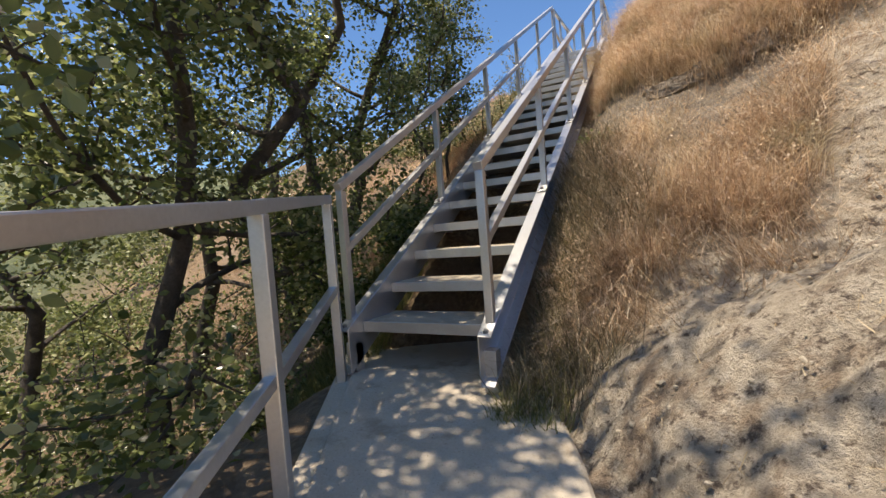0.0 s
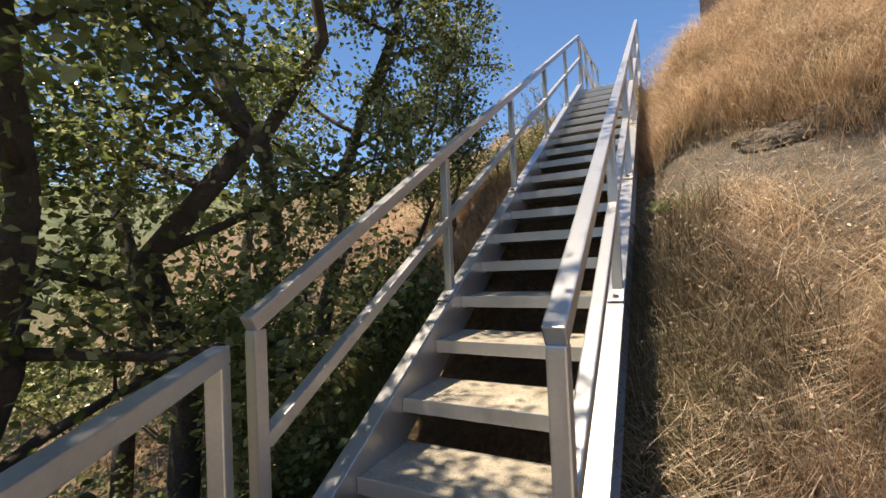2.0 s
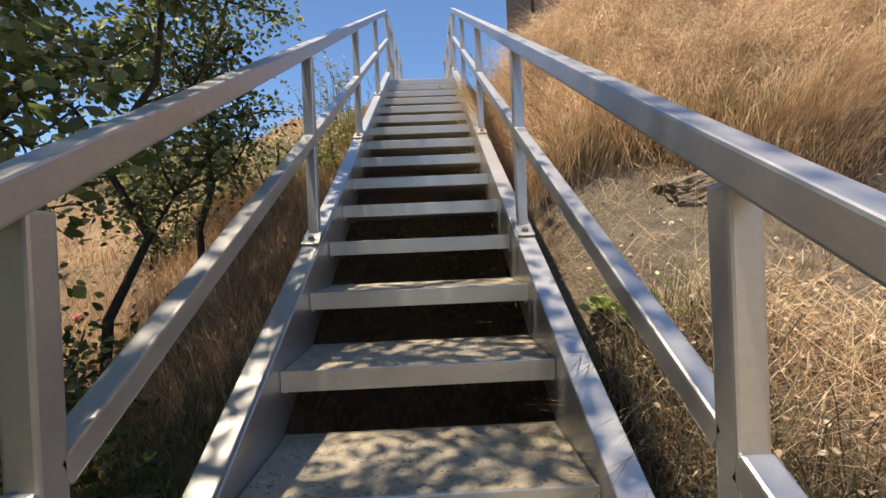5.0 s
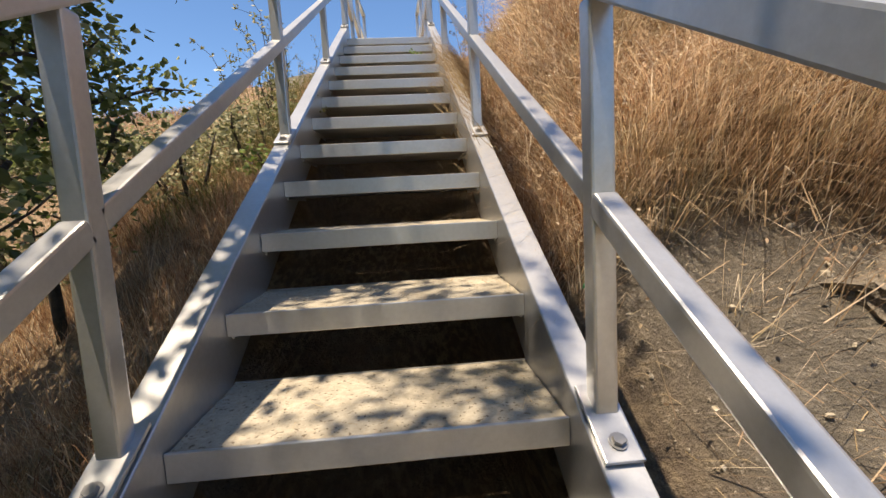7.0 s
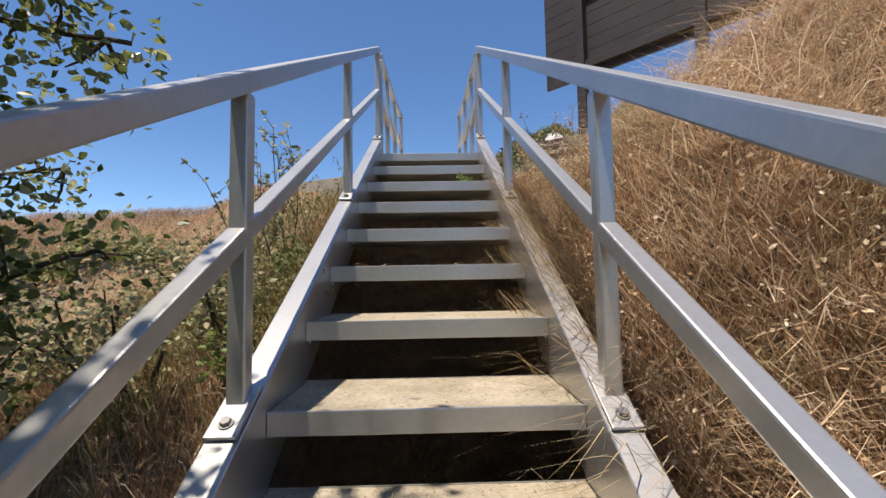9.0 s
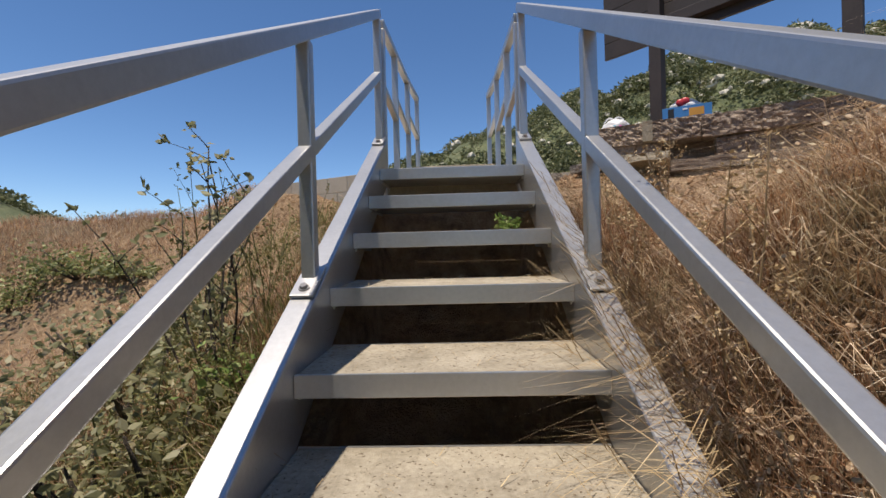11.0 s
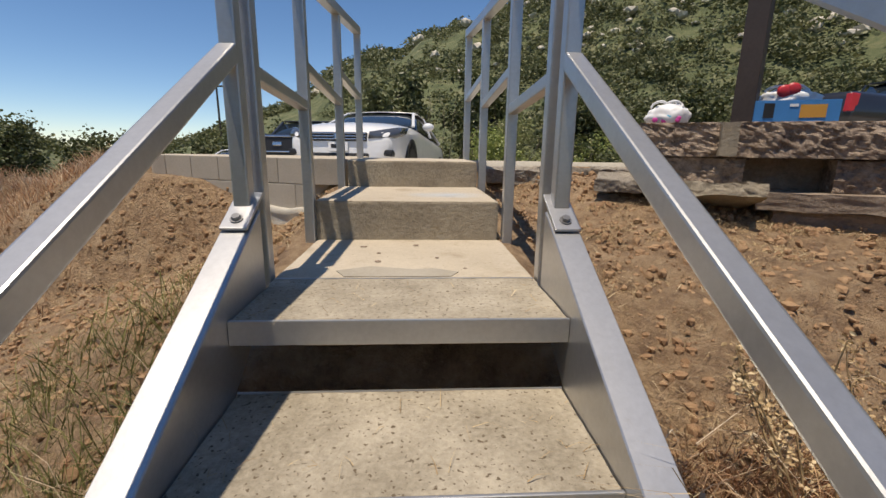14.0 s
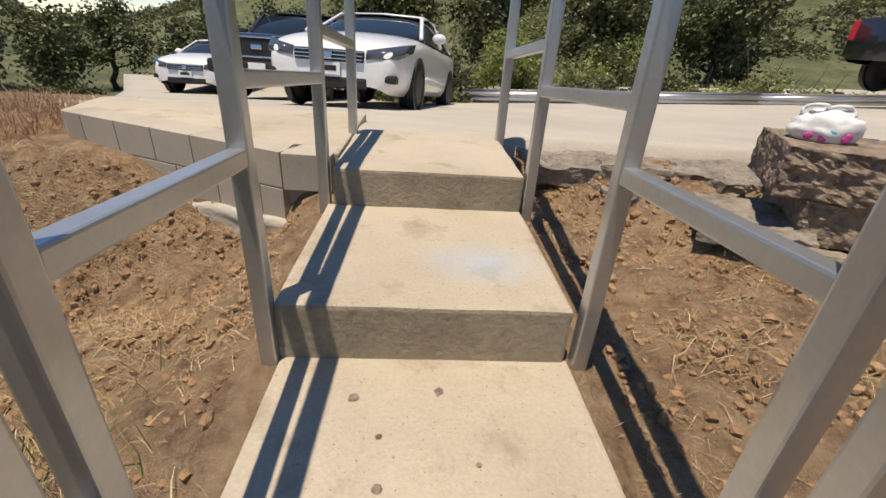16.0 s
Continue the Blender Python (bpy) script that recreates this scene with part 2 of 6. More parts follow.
    links.new(fine, hsum.inputs[1])
    links.new(hsum.outputs[0], bp.inputs["Height"])
    links.new(bp.outputs[0], bsdf.inputs["Normal"])
    return m


GROUND = ground_material()


# ---- mesh helpers ----
def box(bm, x0, x1, y0, y1, z0, z1, bevel=0.0, m=None):
    made = bmesh.ops.create_cube(bm, size=1.0, matrix=Matrix.Translation(((x0 + x1) / 2, (y0 + y1) / 2, (z0 + z1) / 2)) @ Matrix.Diagonal((x1 - x0, y1 - y0, z1 - z0, 1)))
    vs = made["verts"]
    if bevel:
        es = list({e for v in vs for e in v.link_edges})
        out = bmesh.ops.bevel(bm, geom=es, offset=bevel, segments=2, affect="EDGES", profile=0.6)
        vs = list({v for f in out["faces"] for v in f.verts} | {v for v in vs if v.is_valid})
    if m is not None:
        bmesh.ops.transform(bm, matrix=m, verts=vs)
    return vs


def beam(bm, a, b, w, h, bevel=0.006, up=(0, 0, 1)):
    """A square tube from a to b: w across, h along the upward side."""
    a, b = Vector(a), Vector(b)
    ahead = (b - a).normalized()
    side = ahead.cross(Vector(up)).normalized()
    top = side.cross(ahead)
    m = Matrix((side, ahead, top)).transposed().to_4x4()
    m.translation = a
    return box(bm, -w / 2, w / 2, 0, (b - a).length, -h / 2, h / 2, bevel, m)


def rod(bm, a, b, r0, r1, sides=8):
    a, b = Vector(a), Vector(b)
    m = (b - a).to_track_quat("Z", "Y").to_matrix().to_4x4()
    m.translation = (a + b) / 2
    bmesh.ops.create_cone(bm, cap_ends=True, segments=sides, radius1=r0, radius2=r1, depth=(b - a).length, matrix=m)


def part(name, bm, material, parent=None, label="", smooth=False):
    me = bpy.data.meshes.new(name)
    bm.to_mesh(me)
    bm.free()
    me.materials.append(material)
    if smooth:
        for p in me.polygons:
            p.use_smooth = True
    ob = new(name, me)
    if parent is not None:
        ob.parent = parent
    if label:
        tagged(ob, label)
    return ob


def thing(name, label, category, group="", kind="", at=None):
    ob = new(name)
    ob.empty_display_size = 0.2
    if at is not None:
        ob.matrix_world = at
    return tagged(ob, label, category, group, kind)


def arrays(name, verts, faces, material, parent=None, label="", smooth=False):
    """A mesh from numpy arrays: verts (n, 3), faces (m, 3) or (m, 4)."""
    me = bpy.data.meshes.new(name)
    n, k = faces.shape
    me.vertices.add(len(verts))
    me.vertices.foreach_set("co", np.ascontiguousarray(verts, np.float32).ravel())
    me.loops.add(n * k)
    me.loops.foreach_set("vertex_index", np.ascontiguousarray(faces, np.int32).ravel())
    me.polygons.add(n)
    me.polygons.foreach_set("loop_start", np.arange(0, n * k, k, dtype=np.int32))
    me.polygons.foreach_set("use_smooth", np.full(n, smooth))
    me.update(calc_edges=True)
    me.materials.append(material)
    ob = new(name, me)
    if parent is not None:
        ob.parent = parent
    if label:
        tagged(ob, label)
    return ob


# ---- the lie of the land ----
RISE, RUN, HALF = 0.213, 0.370, 0.449      # stair treads: rise, run, half the clear width
TREADS = 20
TOP_Z, TOP_Y = 19 * RISE, 19 * RUN


def smooth(a, b, v):
    u = np.clip((v - a) / (b - a), 0, 1)
    return u * u * (3 - 2 * u)


LINE_Y = np.array([-60, -8, -3, -0.2, 0.5, 1.6, 6.9, 7.5, 9.0, 9.5, 10.4, 16, 22, 40])
LINE_Z = np.array([-4.5, -1.36, -0.74, -0.36, -0.20, 0.62, 3.70, 3.93, 4.20, 4.32, 4.24, 3.45, 2.6, 1.9])
rng = np.random.default_rng(7)
WAVES = [(rng.normal(0, 1, 2) * f, rng.uniform(0, 6.28), a) for f, a in ((0.5, 0.10), (0.9, 0.08), (1.7, 0.05), (2.6, 0.035), (4.5, 0.02), (7.5, 0.012), (12, 0.008)) for _ in range(3)]


def lumps(x, y):
    return sum(a * np.sin(w[0] * x + w[1] * y + p) for w, p, a in WAVES) * 0.6


SKY_AZ = np.radians(np.array([-180, -80, -50, -42, -36, -28, -16, -6, 5, 15, 28, 45, 90, 140, 180]))
SKY_EL = np.radians(np.array([3, 8, 6, 0.8, -1.8, -0.6, 4.2, 10.5, 13.5, 16.5, 18.5, 18, 16, 6, 3]))


# the lower path, which falls away from the stairs
PATH_DIR = Vector((-0.48, 0.877, 0)).normalized()
PATH_SIDE = Vector((0.877, 0.48, 0)).normalized()
RAIL_END = Vector((-0.50, -0.20, 0.0))
PATH_FALL = 0.13


def land(x, y):
    """Height of the ground."""
    x, y = np.asarray(x, float), np.asarray(y, float)
    z = np.interp(y, LINE_Y, LINE_Z)
    # hollow under the stairs
    z = z - 0.50 * smooth(0.47, 0.40, np.abs(x)) * smooth(0.15, 0.5, y) * smooth(7.3, 7.0, y)
    # uphill bank
    edge = np.where(y < 0.1, 0.62 + np.clip(-0.1 - y, 0, 4) * 0.62, 0.56)
    u = np.clip(x - edge, 0, None)
    slope = 0.36 + 0.34 * smooth(0.6, -0.6, y) - 0.24 * smooth(5.3, 6.6, y)
    z = z + slope * smooth(9.7, 9.0, y) * np.minimum(u, 6)
    z = z + 0.10 * smooth(0, 0.35, u) * smooth(0.2, 0.8, y) * smooth(7.0, 6.0, y)
    lip = 3.50 + 0.10 * np.sin(x * 2.1) + 0.08 * np.sin(x * 5.3) - 0.40 * smooth(1.0, 1.9, x)
    z = z - 0.22 * smooth(1.2, 1.9, x) * smooth(2.0, 2.6, y) * smooth(lip + 0.5, lip, y)
    z = z + smooth(0.05, 0.5, u) * (smooth(lip - 0.05, lip + 0.22, y) * 0.34) * smooth(6.8, 5.4, y)
    z = z + 0.45 * smooth(1.2, 2.6, x) * smooth(3.6, 5.2, y) * smooth(6.5, 5.4, y)
    z = z + 0.30 * smooth(0.08, 0.6, u) * smooth(3.9, 4.8, y) * smooth(6.2, 5.2, y)
    # a level pad on top of the bank
    pad = 4.40 + 0.20 * smooth(6.6, 7.6, y) - 0.30 * smooth(1.4, 0.5, x)
    k = 0.18
    z = np.where((x > 0.5) & (y < 9.5), -k * np.log(np.exp(-z / k) + np.exp(-pad / k)), z)
    # downhill side
    v = np.clip(-0.56 - x, 0, None)
    fall = 0.62 - 0.10 * smooth(3.5, 5.5, y) - 0.12 * smooth(6.5, 8.0, y)
    drop = fall * np.minimum(v, 3.5) + 0.16 * np.clip(v - 3.5, 0, 14)
    lower = np.clip(-0.60 - x + np.clip(-0.2 - y, 0, 6) * -0.65, 0, None)
    ledge = 0.75 * np.minimum(lower, 2.2) + 0.12 * np.clip(lower - 2.2, 0, 14)
    drop = np.where(y < 0.0, ledge * smooth(0.3, -0.3, y) + drop * (1 - smooth(0.3, -0.3, y)), drop)
    keep = smooth(9.6, 8.9, y)
    away = smooth(1.8, 3.2, v)
    keep = keep * (1 - away) + smooth(11.3, 8.4, y) * away
    z = z - drop * (keep + (1 - keep) * smooth(8.5, 14, v) * 0.35)
    near = smooth(0.5, 0.9, np.abs(x)) * smooth(0.2, 0.7, np.abs(x) + np.clip(-y, 0, 1))
    z = z + lumps(x, y) * near * smooth(10.2, 9.2, y) * 0.8
    # grassy hump at the edge of the road
    z = z + 0.14 * np.exp(-((y - 10.2) / 0.5) ** 2) * smooth(-2.34, -2.75, x) * smooth(-14, -10, x)
    # bared footing of the block wall
    ax, ay = x + 0.72, y - 9.13
    s, b = -0.911 * ax + 0.412 * ay, -0.412 * ax - 0.911 * ay
    z = z - 0.12 * smooth(-0.2, 0.05, s) * smooth(1.15, 0.85, s) * smooth(0.85, 0.45, b) * smooth(-0.15, 0.05, b)
    # dug-out strip along the foot of the broken wall
    bx, by = x - 1.30, y - 8.52
    s, b = 0.902 * bx - 0.431 * by, 0.431 * bx + 0.902 * by
    z = z - 0.19 * smooth(0.25, 0.8, s) * smooth(5.0, 4.2, s) * smooth(-0.75, -0.05, b) * smooth(1.0, 0.7, b)
    # bed of the lower path
    along = -((x - RAIL_END.x) * PATH_DIR.x + (y - RAIL_END.y) * PATH_DIR.y)
    across = (x - RAIL_END.x) * PATH_SIDE.x + (y - RAIL_END.y) * PATH_SIDE.y
    bed = -0.37 - PATH_FALL * np.clip(along, 0, 7)
    inside = smooth(-0.15, 0.0, across) * smooth(1.42, 1.20, across) * smooth(-0.75, -0.5, along) * smooth(6.4, 6.0, along)
    z = np.where(z > bed, z * (1 - inside) + bed * inside, z)
    # far slopes up to the skyline
    d, az = np.hypot(x, y - 6.0), np.arctan2(x, y - 6.0)
    ridge = 170 + 30 * np.sin(az * 7)
    el = np.interp(az, SKY_AZ, SKY_EL)
    hill = 4.5 + np.tan(el) * np.minimum(d, ridge) * (1 + 0.05 * np.sin(az * 31) + 0.03 * np.sin(az * 67 + 1)) - 0.25 * np.clip(d - ridge, 0, 500)
    far = smooth(22, 95, d)
    base = np.clip(z, -6, 6)
    return base * (1 - far) + np.where(d > 20, hill, 0) * far


def rock_edge(x):
    """Where the grass of the low bank gives way to bare rock below it."""
    return 0.30 + 0.42 * np.clip(x - 1.0, 0, 1.3) + 2.6 * smooth(2.2, 3.0, x)


def stations(lo, hi, step, reach):
    inner = np.arange(lo, hi + step / 2, step)
    grow = step * np.cumsum(1.13 ** np.arange(0, 80))
    grow = grow[grow < reach]
    return np.concatenate([lo - grow[::-1], inner, hi + grow])


def make_ground():
    xs, ys = stations(-3.2, 4.6, 0.05, 1800), stations(-2.8, 10.6, 0.05, 1800)
    gx, gy = np.meshgrid(xs, ys)
    z = land(gx, gy)
    fine = np.random.default_rng(3).normal(0, 1, z.shape)
    for _ in range(2):
        fine = (fine + np.roll(fine, 1, 0) + np.roll(fine, 1, 1) + np.roll(fine, (1, 1), (0, 1))) / 3
    z = z + fine * np.where(gy > 6.4, 0.015, 0.007) * ((np.abs(gx) > 0.6) & (gy < 9.3))
    pits = np.random.default_rng(4).normal(0, 1, z.shape)
    for _ in range(3):
        pits = (pits + np.roll(pits, 1, 0) + np.roll(pits, 1, 1) + np.roll(pits, (1, 1), (0, 1))) / 4
    pits /= pits.std()
    bare = smooth(0.3, -0.3, gy - rock_edge(gx)) * smooth(0.75, 1.1, gx) * smooth(-2.8, -2.2, gy) * smooth(4.6, 4.2, gx)
    z = z + bare * (0.020 * pits - 0.03 * np.clip(pits - 1.1, 0, 1))
    nx, ny = len(xs), len(ys)
    idx = np.arange(nx * ny).reshape(ny, nx)
    faces = np.stack([idx[:-1, :-1], idx[:-1, 1:], idx[1:, 1:], idx[1:, :-1]], -1).reshape(-1, 4)
    ob = arrays("ground", np.stack([gx, gy, z], -1).reshape(-1, 3), faces, GROUND, smooth=True)
    tagged(ob, "dry hillside of rock, bare orange dirt and straw", "ground", kind="structure")
    wob = 0.25 * np.sin(gx * 3.1 + gy * 1.7) + 0.2 * np.sin(gy * 4.3 - gx * 2.2)
    rock = smooth(0.5, 0.9, gx) * (smooth(0.3, -0.25, gy - rock_edge(gx) + wob * 0.7) + smooth(1.9, 2.3, gy + wob * 0.6 + 0.3 * smooth(1.2, 2.0, gx)) * smooth(3.75 - 0.5 * smooth(1.0, 1.9, gx), 3.5 - 0.5 * smooth(1.0, 1.9, gx), gy) + 0.5 * smooth(3.0, 1.9, gx) * smooth(0.3, 0.8, gy) * smooth(2.4, 2.0, gy))
    dirt = smooth(5.8, 6.6, gy + wob * 0.5) * smooth(10.5, 9.8, gy) * np.where(gx > 0, 1, smooth(-7, -3, gx))
    brush = smooth(14, 24, np.hypot(gx, gy - 5))
    zone = np.stack([np.clip(rock, 0, 1), np.clip(dirt, 0, 1), brush, smooth(0.5, -0.2, gy - rock_edge(gx) + wob) * smooth(0.5, 0.9, gx)], -1)
    layer = ob.data.color_attributes.new("zone", "FLOAT_COLOR", "POINT")
    layer.data.foreach_set("color", zone.astype(np.float32).ravel())
    return ob


make_ground()

def on_path(along, across, z):
    return RAIL_END - PATH_DIR * along + PATH_SIDE * across + Vector((0, 0, z))


def path_drop(p):
    return -PATH_FALL * max(0.0, -(Vector((p[0], p[1], 0)) - RAIL_END).dot(PATH_DIR))


def slab_from(points, z0, z1, bevel=0.01, fall=False):
    bm = bmesh.new()
    low = [bm.verts.new((p[0], p[1], z0 + (path_drop(p) if fall else 0))) for p in points]
    high = [bm.verts.new((p[0], p[1], z1 + (path_drop(p) if fall else 0))) for p in points]
    n = len(points)
    bm.faces.new(low[::-1])
    bm.faces.new(high)
    for i in range(n):
        bm.faces.new((low[i], low[(i + 1) % n], high[(i + 1) % n], high[i]))
    if bevel:
        bmesh.ops.bevel(bm, geom=list(bm.edges), offset=bevel, segments=2, affect="EDGES", profile=0.6)
    return bm


lower = thing("pavement_lower_path", "worn tan concrete path with dappled leaf shade", "pavement", kind="structure")
rows_along = [-0.62, -0.3, 0.0] + [0.5 * k for k in range(1, 13)]
bm = bmesh.new()
rings = []
for d in rows_along:
    wide = 1.16 + 0.08 * math.sin(d * 2.3) + 0.04 * math.sin(d * 6.1)
    top = -0.315 - PATH_FALL * max(0.0, d)
    rings.append([bm.verts.new(on_path(d, c, z)) for c, z in ((0.06, top - 0.25), (0.06, top), (0.6, top + 0.004), (wide - 0.02, top), (wide, top - 0.02), (wide, top - 0.25))])
for p, q in zip(rings, rings[1:]):
    for k in range(5):
        bm.faces.new((p[k], p[k + 1], q[k + 1], q[k]))
bm.faces.new(rings[0][::-1])
bm.faces.new(rings[-1])
bmesh.ops.recalc_face_normals(bm, faces=bm.faces)
part("slab", bm, CONCRETE, lower)
part("curb", slab_from([on_path(-0.45, -0.06, 0), on_path(6.0, -0.06, 0), on_path(6.0, 0.058, 0), on_path(-0.45, 0.058, 0)], -0.75, -0.285, 0.012, True), CONCRETE, lower)

# upper landing: slab and two deep concrete steps
landing = thing("pavement_upper_landing", "tan poured concrete landing with two deep steps", "pavement", kind="structure")


def poured(name, x0, x1, y0, y1, z0, z1, label=""):
    bm = bmesh.new()
    box(bm, x0, x1, y0, y1, z0, z1, 0.014)
    bmesh.ops.subdivide_edges(bm, edges=[e for e in bm.edges if e.calc_length() > 0.3], cuts=7, use_grid_fill=True)
    for v in bm.verts:
        v.co += 0.0035 * noise.noise_vector(v.co * 6)
    ob = part(name, bm, CONCRETE, landing, label)
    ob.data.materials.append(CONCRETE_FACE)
    # Shade is in the colour: faces not turned up get a darker, rougher concrete.
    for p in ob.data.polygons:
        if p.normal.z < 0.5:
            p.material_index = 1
    return ob


S1_Y, S2_Y, S2_END = 8.095, 8.915, 9.80
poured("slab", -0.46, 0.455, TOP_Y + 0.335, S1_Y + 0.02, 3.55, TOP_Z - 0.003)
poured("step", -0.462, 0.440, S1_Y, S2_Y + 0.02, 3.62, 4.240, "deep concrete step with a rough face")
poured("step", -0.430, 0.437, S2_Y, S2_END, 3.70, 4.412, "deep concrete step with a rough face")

# a pale blue chalk smudge on the first step, and old gum spots
chalk = CONCRETE.copy()
chalk.name = "concrete_with_chalk"
nodes, links = chalk.node_tree.nodes, chalk.node_tree.links
bsdf = nodes["Principled BSDF"]
was = bsdf.inputs["Base Color"].links[0].from_socket
pos = nodes.new("ShaderNodeNewGeometry").outputs["Position"]
fmap = nodes.new("ShaderNodeMapping")
fmap.vector_type = "TEXTURE"
fmap.inputs["Location"].default_value, fmap.inputs["Scale"].default_value = (0.20, 8.40, 4.24), (0.30, 0.22, 0.3)
links.new(pos, fmap.inputs[0])
ball = nodes.new("ShaderNodeTexGradient")
ball.gradient_type = "SPHERICAL"
links.new(fmap.outputs[0], ball.inputs[0])
rough_edge = nodes.new("ShaderNodeMath")
rough_edge.operation = "MULTIPLY"
links.new(ball.outputs["Fac"], rough_edge.inputs[0])
links.new(noise_tex(nodes, links, pos, 9, 5), rough_edge.inputs[1])
links.new(mix(nodes, links, ramp(nodes, links, rough_edge.outputs[0], [(0.08, (0, 0, 0)), (0.5, (0.8, 0.8, 0.8))]), was, (0.40, 0.46, 0.52)), bsdf.inputs["Base Color"])
for child in landing.children:
    if child.name.startswith("step") and child.matrix_world.translation is not None and max(v.co.z for v in child.data.vertices) < 4.3:
        child.data.materials[0] = chalk
for gx, gy, gr in ((-0.21, 7.93, 0.016), (0.03, 7.96, 0.015), (-0.13, 7.80, 0.009), (-0.12, 7.66, 0.012), (0.12, 7.72, 0.007), (0.22, 7.55, 0.008)):
    bm = bmesh.new()
    bmesh.ops.create_cone(bm, cap_ends=True, segments=9, radius1=gr, radius2=gr * 0.8, depth=0.003, matrix=Matrix.Translation((gx, gy, TOP_Z - 0.0005)))
    for v in bm.verts:
        v.co += Vector((random.uniform(-1, 1), random.uniform(-1, 1), 0)) * gr * 0.25
    part("gum_spot", bm, RUBBLE, landing, "flattened grey gum spot")

part("patch", slab_from([(-0.22, 7.445), (0.10, 7.44), (0.16, 7.445), (0.19, 7.50), (0.10, 7.55), (0.02, 7.535), (-0.14, 7.58), (-0.26, 7.52)], TOP_Z - 0.02, TOP_Z + 0.0008, 0.001), PATCH, landing, "grey trowelled patch")

# block retaining wall
WALL_A, WALL_B = Vector((-0.72, 9.13, 0)), Vector((-2.22, 9.85, 0))
wall = thing("wall_blocks", "low tan concrete block retaining wall, two courses high", "wall", kind="structure")
along = (WALL_B - WALL_A).normalized()
turn = Matrix.Rotation(math.atan2(along.y, along.x), 4, "Z")
BL, BH, BD = 0.300, 0.190, 0.20
wall_len = (WALL_B - WALL_A).length
block_mesh = {}


def block(length, m):
    key = round(length, 3)
    if key not in block_mesh:
        bm = bmesh.new()
        box(bm, 0.003, length - 0.003, -BD, 0, 0.003, BH - 0.003, 0.004)
        ob = part("block", bm, BLOCK, wall)
        block_mesh[key] = ob.data
    else:
        ob = new("block", block_mesh[key])
        ob.parent = wall
    ob.matrix_world = m


WALL_TOP = 4.418
for course in range(2):
    s, first = 0.0, course % 2
    while s < wall_len - 0.02:
        length = min(BL / 2 if first else BL, wall_len - s)
        first = 0
        p = WALL_A + along * s
        # the outer face looks back towards the stairs
        block(length, Matrix.Translation((p.x, p.y, WALL_TOP - BH * (course + 1))) @ turn)
        s += length
block(0.245, Matrix.Translation((WALL_A.x, WALL_A.y - 0.02, WALL_TOP - BH)) @ Matrix.Rotation(math.radians(-3), 4, "Z") @ Matrix.Translation((0.008, BD, 0)))
bm = bmesh.new()
box(bm, 0.006, wall_len - 0.006, -BD + 0.006, -0.006, 0.004, 2 * BH - 0.008, 0.002)
ob = part("mortar_core", bm, MORTAR, wall, "grey mortar between the blocks")
ob.matrix_world = Matrix.Translation((WALL_A.x, WALL_A.y, WALL_TOP - 2 * BH)) @ turn
bm = bmesh.new()
box(bm, -0.10, wall_len * 0.62, -0.36, BD + 0.04, -0.20, 0.02, 0.03)
bmesh.ops.subdivide_edges(bm, edges=[e for e in bm.edges if e.calc_length() > 0.1], cuts=10, use_grid_fill=True)
for v in bm.verts:
    v.co += 0.030 * noise.noise_vector(v.co * 7) + 0.012 * noise.noise_vector(v.co * 24)
    v.co.z -= 0.10 * max(0.0, -v.co.y)
    v.co.y += 0.10 * noise.noise(Vector((v.co.x * 5, 3, 0))) if v.co.y < -0.2 else 0
ob = part("footing", bm, MORTAR, wall, "rough spilled concrete footing", True)
ob.matrix_world = Matrix.Translation((WALL_A.x, WALL_A.y, WALL_TOP - 2 * BH - 0.005)) @ turn @ Matrix.Translation((0, -BD, 0))

# upper pavement behind the wall and the road beyond
pave = slab_from([(-0.44, 9.17), (-0.44, 10.35), (-2.36, 10.42), (-2.25, 9.88), (-0.73, 9.17)][::-1], 4.05, 4.414, 0.012)
tagged(part("pavement_upper", pave, CONCRETE), "pale tan concrete apron above the block wall", "pavement", kind="structure")


def road_z(x, y):
    return 4.40 - 0.118 * np.clip(y - 9.95, 0, 9.5) + (0.02 * np.minimum(x, 0) + 0.048 * np.clip(x, 0, 16)) * smooth(11, 15, y)


def make_road():
    xs, ys = np.linspace(-8.5, 30, 60), np.linspace(9.75, 23.5, 50)
    gx, gy = np.meshgrid(xs, ys)
    reach = -3.0 - 0.55 * np.clip(gy - 10.4, 0, 14)
    gx = reach + (gx + 8.5) / 38.5 * (30 - reach)
    gy = np.where(gx < -2.3, 10.7 + (gy - 9.75) * 0.931, gy)
    z = road_z(gx, gy) + 0.005 * np.sin(gx * 3) * np.sin(gy * 2.2)
    idx = np.arange(gx.size).reshape(gx.shape)
    top = np.stack([idx[:-1, :-1], idx[:-1, 1:], idx[1:, 1:], idx[1:, :-1]], -1).reshape(-1, 4)
    ob = arrays("road", np.stack([gx, gy, z], -1).reshape(-1, 3), top, ASPHALT, smooth=True)
    so = ob.modifiers.new("thickness", "SOLIDIFY")
    so.thickness, so.offset = 0.25, -1
    tagged(ob, "sun-bleached tan road sloping away from the stairs", "road", kind="structure")


make_road()


# ---- the stairs ----
TUBE = 0.056
POST = 0.050
stairs = thing("staircase", "straight silver-grey steel staircase with concrete-filled pan treads", "stairs")


def stair_line(y):
    return y * RISE / RUN


